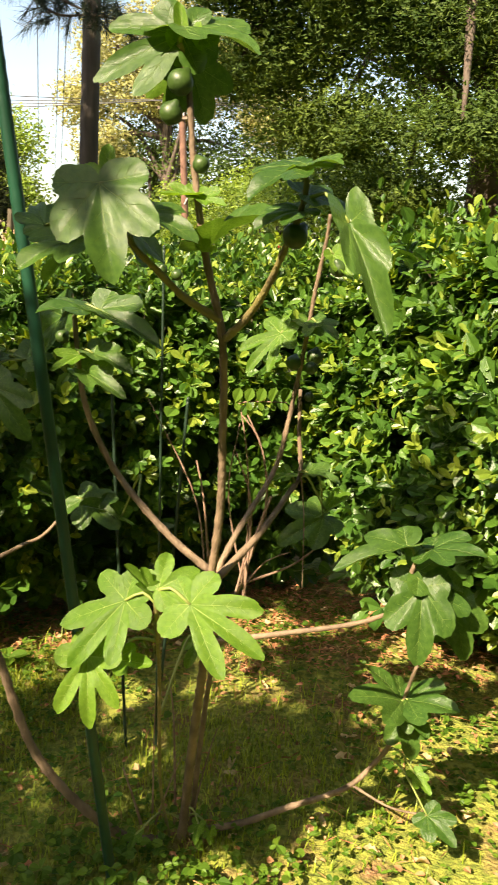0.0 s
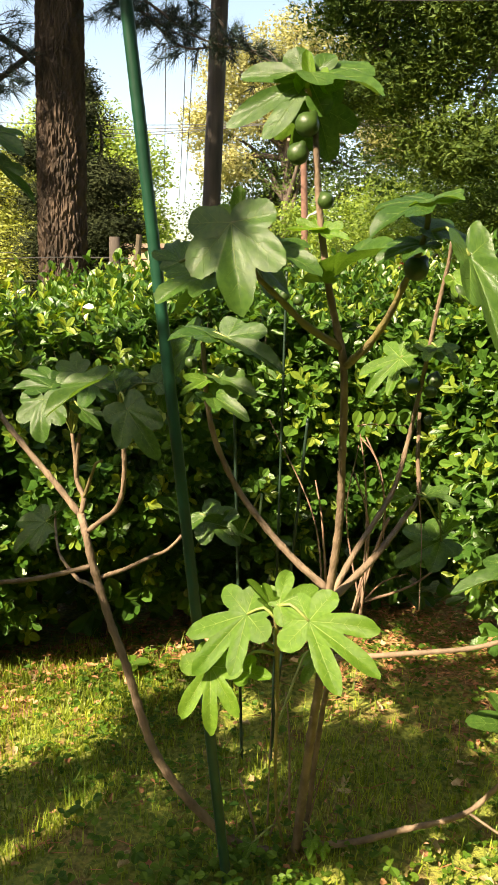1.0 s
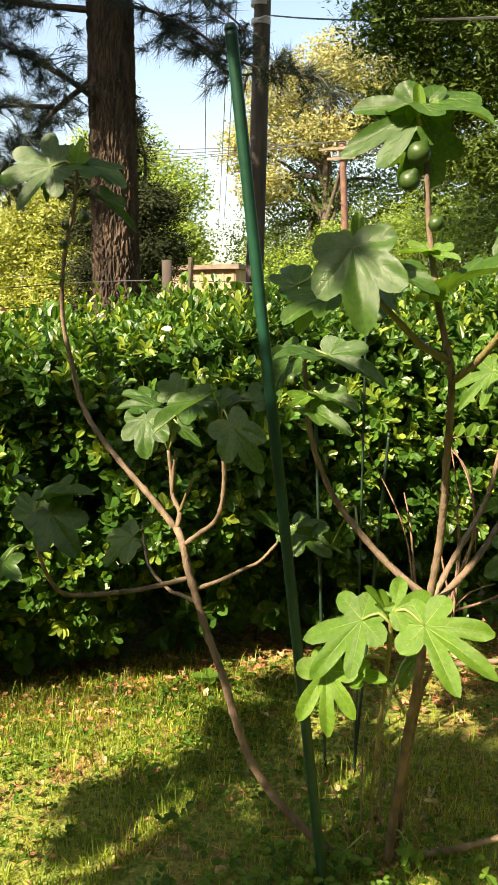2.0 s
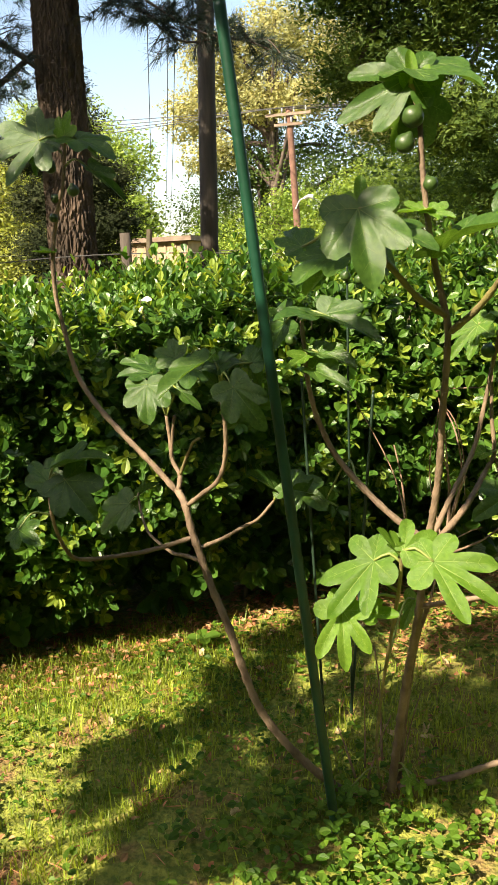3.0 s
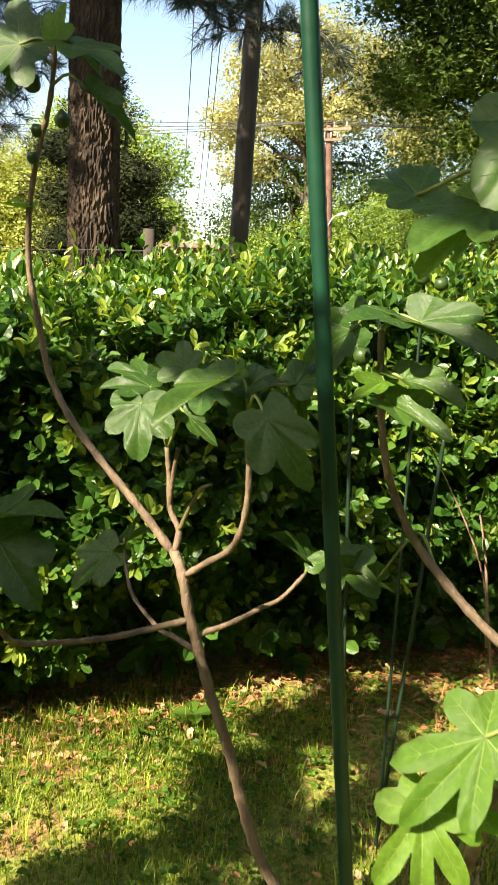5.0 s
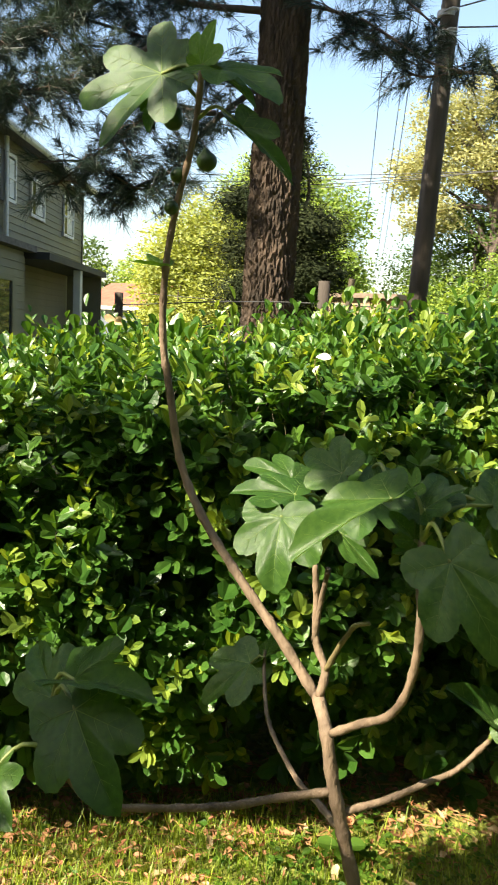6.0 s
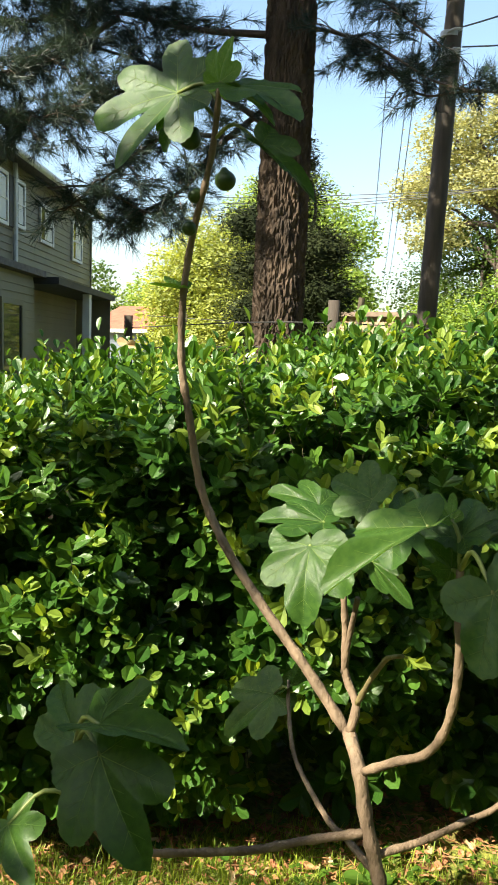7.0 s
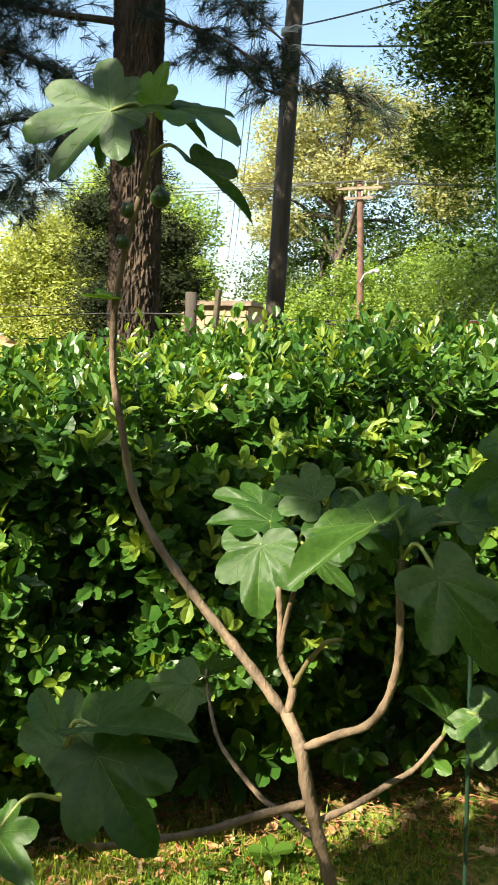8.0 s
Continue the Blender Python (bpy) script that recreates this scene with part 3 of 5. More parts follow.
def fig_fruit(parent, origin, at, r):
    bm = bmesh.new()
    bmesh.ops.create_uvsphere(bm, u_segments=18, v_segments=12, radius=1)
    for v in bm.verts:
        k = v.co.z
        pear = 1.0 - 0.22 * max(0, k) ** 2
        v.co = Vector((v.co.x * pear * r, v.co.y * pear * r, (k * 0.98 + (0.2 if k > 0.95 else 0)) * r))
        if k < -0.97:
            v.co.z += 0.12 * r
    ob = part("fruit", bm, FIG_FRUIT, parent, "unripe green fig", True)
    ob.matrix_basis = Matrix.Translation(Vector(at) - Vector(origin)) @ pose(0, 0, 0, random.Random(at[0]).uniform(-50, 50), random.Random(at[1]).uniform(-50, 50), 0)
    return ob


FIG_AT = (0.60, 7.04, 0.0)
fig = thing("fig_tree", "young many-stemmed fig tree with lobed leaves and green figs", "fig tree", FIG_AT)


def fig_stem(points, r0, r1, mat=None, knobs=0.22, name="stem", seed=1):
    o = Vector(FIG_AT)
    return part(name, tube([Vector(p) - o for p in points], r0, r1, 10, 0.012, knobs, 0.055, seed=seed, wobble=0.10), mat or BARK_FIG, fig, smooth=True)


def nearest(points, p):
    return min(smooth_line(points, 0.01), key=lambda q: (q - Vector(p)).length)


def fig_shoot(points, rows):
    """Leaves of one shoot: hub, tip, kind, facing; stalks start on the shoot's line."""
    for hub, tip, kind, facing, wide in rows:
        fig_leaf(fig, FIG_AT, hub, tip, kind, facing, nearest(points, hub), wide)


MAIN = [(0.63, 7.04, 0.018), (0.651, 7.0, 0.195), (0.686, 6.92, 0.45), (0.725, 6.82, 0.69), (0.751, 6.73, 0.897), (0.781, 6.66, 1.098), (0.792, 6.6, 1.251), (0.802, 6.54, 1.367), (0.807, 6.48, 1.462), (0.795, 6.46, 1.528), (0.782, 6.45, 1.591), (0.769, 6.44, 1.679), (0.761, 6.43, 1.762), (0.758, 6.42, 1.826), (0.75, 6.42, 1.875), (0.741, 6.42, 1.899)]
fig_stem(MAIN, 0.0129, 0.0048, seed=81)
ML = [(0.75, 6.73, 0.933), (0.655, 6.75, 0.998), (0.544, 6.76, 1.114), (0.498, 6.73, 1.218), (0.484, 6.7, 1.294), (0.477, 6.69, 1.365), (0.472, 6.68, 1.468)]
fig_stem(ML, 0.0086, 0.0048, seed=79)
MUL = [(0.803, 6.47, 1.486), (0.758, 6.42, 1.519), (0.726, 6.36, 1.562), (0.693, 6.3, 1.611), (0.684, 6.27, 1.665)]
fig_stem(MUL, 0.007, 0.0036, BARK_GREEN, seed=80)
MUR = [(0.814, 6.48, 1.453), (0.86, 6.42, 1.496), (0.898, 6.36, 1.547), (0.927, 6.3, 1.6), (0.947, 6.28, 1.645), (0.956, 6.27, 1.682), (0.953, 6.27, 1.709)]
fig_stem(MUR, 0.007, 0.0036, BARK_GREEN, seed=80)
R1 = [(0.766, 6.73, 0.918), (0.84, 6.85, 0.986), (0.888, 7.0, 1.041), (0.911, 7.07, 1.077), (0.903, 7.07, 1.175), (0.901, 7.07, 1.288)]
fig_stem(R1, 0.0086, 0.0044, seed=84)
R2 = [(0.752, 6.74, 0.905), (0.795, 6.8, 1.0), (0.856, 6.95, 1.108), (0.882, 6.98, 1.219), (0.903, 6.98, 1.34), (0.92, 6.95, 1.434), (0.938, 6.92, 1.548), (0.956, 6.9, 1.643), (0.961, 6.88, 1.688)]
fig_stem(R2, 0.007, 0.004, seed=84)
LOWR = [(0.736, 6.8, 0.732), (0.855, 6.74, 0.787), (0.936, 6.72, 0.815), (1.043, 6.7, 0.85), (1.105, 6.68, 0.882), (1.142, 6.66, 0.919), (1.17, 6.62, 1.026)]
fig_stem(LOWR, 0.0066, 0.004, seed=80)
GR = [(0.651, 7.04, 0.034), (0.795, 7.08, 0.056), (0.918, 7.1, 0.107), (1.018, 7.1, 0.156), (1.088, 7.1, 0.201), (1.142, 7.1, 0.269), (1.181, 7.08, 0.35), (1.206, 7.05, 0.498), (1.227, 7.0, 0.622)]
fig_stem(GR, 0.0101, 0.004, seed=73)
GR2 = [(1.088, 7.1, 0.201), (1.193, 7.07, 0.168), (1.282, 7.0, 0.207)]
fig_stem(GR2, 0.0039, 0.0024, seed=74)
BACK = [(0.647, 7.08, 0.011), (0.671, 7.05, 0.267), (0.71, 6.98, 0.545), (0.747, 6.92, 0.687)]
fig_stem(BACK, 0.0078, 0.0064, seed=70)
SPROUT = [(0.599, 7.02, 0.033), (0.604, 6.9, 0.26), (0.644, 6.72, 0.537), (0.686, 6.55, 0.773), (0.719, 6.4, 0.954), (0.727, 6.36, 1.034)]
fig_stem(SPROUT, 0.0039, 0.004, BARK_GREEN, seed=89)
TRUNK = [(0.572, 7.02, 0.014), (0.481, 6.98, 0.045), (0.363, 6.92, 0.186), (0.271, 6.9, 0.32), (0.226, 6.89, 0.446), (0.19, 6.88, 0.586), (0.146, 6.875, 0.712), (0.102, 6.87, 0.866), (0.082, 6.869, 0.958), (0.042, 6.92, 0.984)]
fig_stem(TRUNK, 0.0125, 0.01, seed=89)
LONG = [(0.036, 6.925, 0.981), (-0.042, 6.93, 1.065), (-0.121, 6.935, 1.142), (-0.204, 6.94, 1.233), (-0.256, 6.94, 1.324), (-0.272, 6.92, 1.45), (-0.28, 6.905, 1.545), (-0.267, 6.888, 1.659), (-0.236, 6.87, 1.757), (-0.197, 6.85, 1.844), (-0.18, 6.84, 1.913), (-0.172, 6.83, 1.948)]
fig_stem(LONG, 0.009, 0.0044, seed=80)
MID1 = [(0.048, 6.91, 0.984), (0.053, 6.92, 1.029), (0.029, 6.93, 1.068), (0.025, 6.93, 1.136), (0.023, 6.92, 1.201)]
fig_stem(MID1, 0.007, 0.0048, seed=81)
MID2 = [(0.025, 6.93, 1.07), (0.036, 6.92, 1.132), (0.055, 6.9, 1.204)]
fig_stem(MID2, 0.0047, 0.004, seed=81)
YEL = [(0.053, 6.92, 1.028), (0.081, 6.9, 1.082), (0.102, 6.88, 1.113), (0.121, 6.86, 1.139), (0.149, 6.84, 1.155)]
fig_stem(YEL, 0.0047, 0.0032, BARK_GREEN, seed=92)
RTW = [(0.093, 6.865, 0.958), (0.148, 6.84, 1.001), (0.198, 6.81, 1.04), (0.227, 6.79, 1.089), (0.243, 6.77, 1.15), (0.247, 6.76, 1.211), (0.244, 6.75, 1.274), (0.247, 6.74, 1.316)]
fig_stem(RTW, 0.0066, 0.0048, seed=85)
LTW = [(0.118, 6.88, 0.829), (0.17, 6.93, 0.843), (0.218, 6.98, 0.864), (0.251, 7.02, 0.876), (0.29, 7.061, 0.921)]
fig_stem(LTW, 0.0059, 0.004, seed=79)
LLB = [(0.102, 6.87, 0.863), (0.023, 6.83, 0.844), (-0.037, 6.76, 0.845), (-0.136, 6.66, 0.86), (-0.13, 6.57, 0.92), (-0.11, 6.49, 1.02), (-0.09, 6.45, 1.12)]
fig_stem(LLB, 0.0066, 0.004, seed=79)
BR2 = [(0.104, 6.9, 0.783), (0.023, 6.98, 0.765), (-0.031, 7.03, 0.751), (-0.123, 7.12, 0.756), (-0.18, 7.18, 0.772), (-0.229, 7.25, 0.819), (-0.252, 7.29, 0.862)]
fig_stem(BR2, 0.0062, 0.0036, seed=69)

fig_shoot(MAIN, [
    ((0.742, 6.43, 1.915), (0.612, 6.38, 1.86), 0, 0.95, 0.72),
    ((0.739, 6.44, 1.931), (0.867, 6.38, 1.91), 1, 0.12, 0.8),
    ((0.751, 6.44, 1.881), (0.782, 6.5, 1.792), 1, 0.8, 0.8),
    ((0.75, 6.43, 1.884), (0.741, 6.43, 1.96), 3, 0.7, 0.72),
    ((0.728, 6.46, 1.877), (0.701, 6.5, 1.799), 3, 0.8, 0.72),
])
fig_shoot(MUL, [
    ((0.666, 6.265, 1.68), (0.7, 6.2, 1.564), 1, 0.75, 0.85),
    ((0.668, 6.28, 1.672), (0.667, 6.33, 1.735), 3, 0.6, 0.72),
    ((0.622, 6.3, 1.607), (0.56, 6.22, 1.583), 1, 0.35, 0.8),
    ((0.618, 6.3, 1.603), (0.561, 6.33, 1.536), 3, 0.6, 0.72),
    ((0.702, 6.32, 1.646), (0.8, 6.3, 1.629), 1, 0.25, 0.8),
    ((0.662, 6.38, 1.633), (0.731, 6.45, 1.585), 1, 0.6, 0.8),
    ((0.546, 6.36, 1.625), (0.507, 6.4, 1.674), 1, 0.5, 0.8),
])
fig_shoot(MAIN, [
    ((0.793, 6.43, 1.604), (0.894, 6.33, 1.671), 2, 0.15, 0.6),
    ((0.78, 6.43, 1.595), (0.768, 6.37, 1.618), 3, 0.4, 0.72),
    ((0.773, 6.43, 1.678), (0.823, 6.4, 1.659), 3, 0.5, 0.72),
    ((0.767, 6.43, 1.682), (0.715, 6.4, 1.674), 3, 0.3, 0.72),
])
fig_shoot(MUR, [
    ((0.953, 6.27, 1.709), (0.999, 6.22, 1.72), 1, 0.1, 0.8),
    ((0.953, 6.27, 1.709), (0.885, 6.2, 1.685), 1, 0.12, 0.8),
    ((1.017, 6.24, 1.633), (1.077, 6.17, 1.503), 2, 0.6, 0.4),
    ((0.95, 6.28, 1.651), (0.889, 6.24, 1.639), 1, 0.2, 0.8),
    ((0.957, 6.28, 1.671), (1.03, 6.33, 1.672), 1, 0.35, 0.8),
])
fig_shoot(R2, [
    ((0.864, 6.9, 1.435), (0.788, 6.86, 1.361), 4, 0.6, 0.7),
    ((0.927, 6.94, 1.454), (0.919, 6.85, 1.429), 3, 0.6, 0.72),
    ((0.939, 6.93, 1.461), (0.992, 6.9, 1.441), 1, 0.4, 0.8),
    ((0.97, 6.9, 1.608), (1.01, 6.88, 1.55), 3, 0.6, 0.72),
])
fig_shoot(ML, [
    ((0.483, 6.68, 1.391), (0.439, 6.63, 1.361), 3, 0.6, 0.72),
    ((0.495, 6.68, 1.356), (0.591, 6.62, 1.332), 2, 0.5, 0.6),
    ((0.51, 6.68, 1.395), (0.602, 6.62, 1.381), 2, 0.25, 0.6),
    ((0.53, 6.67, 1.481), (0.67, 6.6, 1.446), 2, 0.25, 0.6),
    ((0.515, 6.67, 1.481), (0.436, 6.6, 1.507), 1, 0.15, 0.8),
    ((0.41, 6.78, 1.46), (0.293, 6.82, 1.398), 1, 0.7, 0.7),
    ((0.439, 7.1, 0.918), (0.381, 7.0, 0.989), 2, 0.5, 0.6),
])
fig_shoot(SPROUT, [
    ((0.671, 6.37, 1.011), (0.586, 6.3, 0.918), 4, 0.75, 0.72),
    ((0.788, 6.35, 1.023), (0.917, 6.3, 0.973), 4, 0.55, 0.75),
    ((0.732, 6.36, 1.042), (0.79, 6.4, 1.076), 5, 0.7, 0.9),
    ((0.719, 6.36, 1.036), (0.677, 6.33, 1.091), 3, 0.4, 0.5),
    ((0.607, 6.36, 0.905), (0.618, 6.31, 0.792), 4, 0.85, 0.75),
    ((0.644, 6.4, 0.884), (0.723, 6.36, 0.895), 3, 0.5, 0.72),
    ((0.715, 6.85, 0.731), (0.687, 6.8, 0.66), 3, 0.6, 0.72),
])
fig_shoot(LOWR, [
    ((1.154, 6.62, 1.061), (1.017, 6.55, 1.05), 2, 0.12, 0.5),
    ((1.199, 6.62, 1.06), (1.284, 6.57, 1.089), 1, 0.12, 0.8),
    ((1.18, 6.64, 1.005), (1.291, 6.68, 0.978), 1, 0.5, 0.8),
    ((1.187, 6.62, 0.981), (1.187, 6.55, 0.851), 1, 0.7, 0.7),
    ((1.256, 6.7, 0.918), (1.294, 6.66, 0.815), 1, 0.7, 0.8),
    ((1.203, 6.64, 0.963), (1.265, 6.6, 0.881), 1, 0.6, 0.8),
])
fig_shoot(GR, [
    ((1.201, 7.04, 0.5), (1.094, 6.95, 0.576), 1, 0.35, 0.8),
    ((1.215, 7.04, 0.505), (1.317, 6.96, 0.553), 1, 0.3, 0.8),
    ((1.211, 7.03, 0.479), (1.269, 6.98, 0.453), 1, 0.5, 0.8),
    ((1.209, 7.05, 0.459), (1.242, 7.0, 0.357), 1, 0.6, 0.8),
    ((1.25, 7.05, 0.291), (1.288, 7.0, 0.262), 3, 0.5, 0.72),
    ((1.285, 7.0, 0.207), (1.347, 6.93, 0.196), 1, 0.5, 0.8),
])
fig_shoot(R1, [
    ((0.968, 7.2, 0.924), (0.869, 7.1, 0.898), 1, 0.6, 0.8),
    ((0.973, 7.2, 0.945), (1.043, 7.15, 1.003), 3, 0.4, 0.72),
    ((0.93, 7.05, 1.084), (1.008, 6.98, 1.097), 2, 0.2, 0.6),
    ((0.883, 7.03, 1.083), (0.834, 6.98, 1.071), 3, 0.5, 0.72),
])
fig_shoot(MAIN, [
    ((0.689, 6.98, 0.112), (0.688, 6.92, 0.094), 3, 0.7, 0.72),
    ((0.717, 7.0, 0.083), (0.727, 6.95, 0.072), 3, 0.6, 0.72),
    ((0.523, 6.95, 0.08), (0.52, 6.88, 0.072), 3, 0.5, 0.72),
])
fig_shoot(MID1, [
    ((0.049, 6.74, 1.314), (0.059, 6.69, 1.228), 1, 0.75, 1.0),
    ((0.217, 6.7, 1.371), (0.129, 6.6, 1.318), 2, 0.2, 0.5),
    ((0.109, 6.8, 1.375), (0.046, 6.8, 1.402), 1, 0.8, 1.0),
    ((0.023, 6.82, 1.351), (-0.045, 6.8, 1.38), 1, 0.35, 0.8),
    ((0.048, 6.78, 1.339), (-0.03, 6.74, 1.356), 1, 0.3, 0.7),
    ((0.143, 6.8, 1.355), (0.242, 6.74, 1.335), 1, 0.5, 0.8),
    ((0.114, 6.8, 1.29), (0.179, 6.78, 1.251), 2, 0.6, 0.6),
    ((0.046, 6.82, 1.304), (0.075, 6.85, 1.327), 1, 0.5, 0.8),
])
fig_shoot(RTW, [
    ((0.305, 6.66, 1.318), (0.386, 6.62, 1.23), 1, 0.8, 0.7),
    ((0.233, 6.74, 1.375), (0.205, 6.76, 1.403), 3, 0.5, 0.72),
    ((0.248, 6.74, 1.357), (0.284, 6.74, 1.396), 1, 0.4, 0.8),
    ((0.257, 6.76, 1.353), (0.188, 6.78, 1.387), 1, 0.5, 0.8),
    ((0.315, 6.8, 1.361), (0.357, 6.85, 1.41), 1, 0.6, 0.8),
    ((0.311, 6.82, 1.35), (0.336, 6.8, 1.295), 2, 0.5, 0.6),
    ((0.234, 6.75, 1.312), (0.22, 6.72, 1.35), 1, 0.5, 0.8),
])
fig_shoot(LONG, [
    ((-0.245, 6.83, 1.946), (-0.392, 6.79, 1.916), 0, 0.9, 1.0),
    ((-0.172, 6.83, 1.95), (-0.148, 6.81, 2.005), 5, 0.85, 0.9),
    ((-0.136, 6.83, 1.941), (-0.022, 6.8, 1.908), 1, 0.1, 0.8),
    ((-0.102, 6.84, 1.858), (-0.001, 6.82, 1.789), 2, 0.35, 0.42),
    ((-0.251, 6.83, 1.914), (-0.247, 6.8, 1.86), 2, 0.6, 0.6),
    ((-0.146, 6.84, 1.936), (-0.097, 6.88, 1.905), 2, 0.3, 0.6),
    ((-0.268, 6.888, 1.661), (-0.318, 6.86, 1.665), 3, 0.1, 0.72),
])
fig_shoot(LLB, [
    ((-0.027, 6.42, 1.144), (0.055, 6.37, 1.082), 1, 0.75, 0.9),
    ((-0.084, 6.45, 1.127), (-0.161, 6.48, 1.178), 1, 0.6, 0.7),
    ((-0.028, 6.42, 1.177), (0.095, 6.38, 1.23), 2, 0.12, 0.6),
    ((-0.162, 6.42, 1.02), (-0.094, 6.37, 1.018), 1, 0.6, 0.8),
])
fig_shoot(BR2, [
    ((-0.281, 7.28, 0.827), (-0.369, 7.2, 0.757), 1, 0.55, 0.8),
    ((-0.246, 7.29, 0.851), (-0.169, 7.25, 0.921), 2, 0.4, 0.6),
])
fig_shoot(LTW, [
    ((0.298, 7.06, 0.955), (0.241, 7.0, 1.026), 2, 0.35, 0.6),
    ((0.346, 7.06, 0.972), (0.453, 7.0, 0.936), 1, 0.5, 0.8),
    ((0.294, 7.06, 0.957), (0.241, 7.02, 1.001), 3, 0.3, 0.72),
])

for at, r in [((0.455, 7.44, 1.562), 0.017), ((0.5, 7.44, 1.549), 0.017), ((0.746, 6.41, 1.844), 0.0205), ((0.732, 6.41, 1.8), 0.0185), ((0.776, 6.43, 1.728), 0.0141), ((0.942, 6.29, 1.617), 0.0188), ((0.984, 6.9, 1.579), 0.02), ((0.938, 6.97, 1.38), 0.0196), ((0.89, 6.97, 1.364), 0.0184), ((0.932, 6.95, 1.356), 0.0155), ((0.924, 7.06, 1.272), 0.0124), ((0.446, 6.68, 1.426), 0.0141), ((-0.22, 6.83, 1.877), 0.0163), ((-0.169, 6.85, 1.817), 0.016), ((-0.229, 6.86, 1.801), 0.0128), ((-0.24, 6.86, 1.752), 0.0119)]:
    fig_fruit(fig, FIG_AT, at, r)
# ---- stakes, dry canes ----
def stake(label, foot, top, r, mat=STAKE):
    ob = thing("garden_stake", label, "garden stake", foot, "garden stakes")
    a, b = Vector(foot), Vector(top)
    d = b - a
    line = [d * (k / 6) for k in range(7)]
    part("rod", tube(line, r, r * 0.98, 12, 0.012, 0.06, 0.035, seed=2), mat, ob, smooth=True)
    part("cap", tube([d, d + d.normalized() * 0.012], r * 1.12, r * 0.8, 12, 0.004), mat, ob, smooth=True)
    return ob


stake("tall leaning green plastic-coated garden stake", (0.492, 6.855, -0.03), (0.326, 6.627, 2.15), 0.0135)
stake("thin dark green stake standing among the fig stems", (0.345, 7.45, -0.03), (0.300, 7.45, 1.22), 0.005, STAKE_DARK)
stake("thin green stake leaning behind the fig", (0.440, 7.45, -0.03), (0.537, 7.45, 1.18), 0.005, STAKE_DARK)
stake("thin dark green stake behind the fig", (0.447, 7.45, -0.03), (0.459, 7.45, 1.62), 0.004, STAKE_DARK)


def cane(points, r):
    ob = thing("dry_cane", "thin dry reddish cane beside the fig stems", "twig", points[0], "dry canes")
    o = Vector(points[0])
    part("cane", tube([Vector(p) - o for p in points], r * 0.8, r * 0.35, 6, 0.03, 0.1, 0.07, seed=4), TWIG, ob, smooth=True)


cane([(0.795, 6.98, 0.77), (0.745, 6.98, 1.029), (0.769, 6.97, 1.214)], 0.0038)
cane([(0.783, 7.02, 0.736), (0.796, 7.02, 0.992), (0.757, 7.0, 1.138)], 0.0055)
cane([(0.756, 7.1, 0.731), (0.823, 7.1, 0.971), (0.81, 7.1, 1.119), (0.768, 7.1, 1.212)], 0.0055)
cane([(0.691, 7.0, 0.782), (0.647, 7.05, 1.002), (0.523, 7.05, 1.249)], 0.0038)
cane([(0.678, 7.1, 0.804), (0.659, 7.1, 0.989), (0.639, 7.1, 1.086)], 0.0055)
cane([(0.905, 7.06, 1.12), (0.926, 7.03, 0.99), (0.933, 7.0, 0.80)], 0.0026)
cane([(0.772, 7.2, 0.725), (0.891, 7.25, 0.767), (0.988, 7.3, 0.841)], 0.0055)
cane([(0.756, 7.2, 0.707), (0.817, 7.2, 0.787), (0.886, 7.2, 0.821)], 0.0038)
cane([(0.564, 7.0, 0.079), (0.602, 7.0, 0.206), (0.635, 7.0, 0.295)], 0.0038)
cane([(0.556, 7.0, 0.113), (0.558, 7.0, 0.302), (0.561, 7.0, 0.453)], 0.0038)
cane([(0.661, 7.06, 0.101), (0.69, 7.06, 0.246), (0.719, 7.06, 0.352)], 0.0038)
cane([(0.53, 6.98, 0.089), (0.506, 6.98, 0.173), (0.479, 6.98, 0.255)], 0.0055)
cane([(0.596, 7.1, 0.062), (0.589, 7.1, 0.329), (0.575, 7.1, 0.466)], 0.0055)
cane([(0.836, 7.1, 1.002), (0.809, 7.1, 0.924), (0.756, 7.05, 0.752)], 0.0055)


# a sprig of paired leaves on an arching stalk
sprig = thing("arching_sprig", "thin arching sprig with paired grey-green leaflets", "sprig", (0.747, 6.92, 0.68))
part("stalk", tube([(0, 0, 0), (0.045, 0.06, 0.22), (0.04, 0.08, 0.42), (0.02, 0.08, 0.555), (0.01, 0.08, 0.575), (0.05, 0.08, 0.583), (0.13, 0.06, 0.588)], 0.0035, 0.0015, 6, 0.02), TWIG, sprig, smooth=True)
part("stalk", tube([(0.02, 0.08, 0.55), (0.06, 0.08, 0.50), (0.085, 0.08, 0.40), (0.09, 0.08, 0.28)], 0.002, 0.0012, 6, 0.02), TWIG, sprig, smooth=True)
for k in range(5):
    for side in (0.9, -0.5):
        c = np.array([[0.005 + 0.029 * k, 0.075 - 0.004 * k, 0.580 + 0.002 * k]])
        place("leaflet", cards(c, np.array([[0.3, -0.15, side]]), np.array([[0.1, -1, 0.45]]), np.array([0.036 if side > 0 else 0.022]), np.array([0.027 if side > 0 else 0.015]), WEED, "leaflet"), sprig)

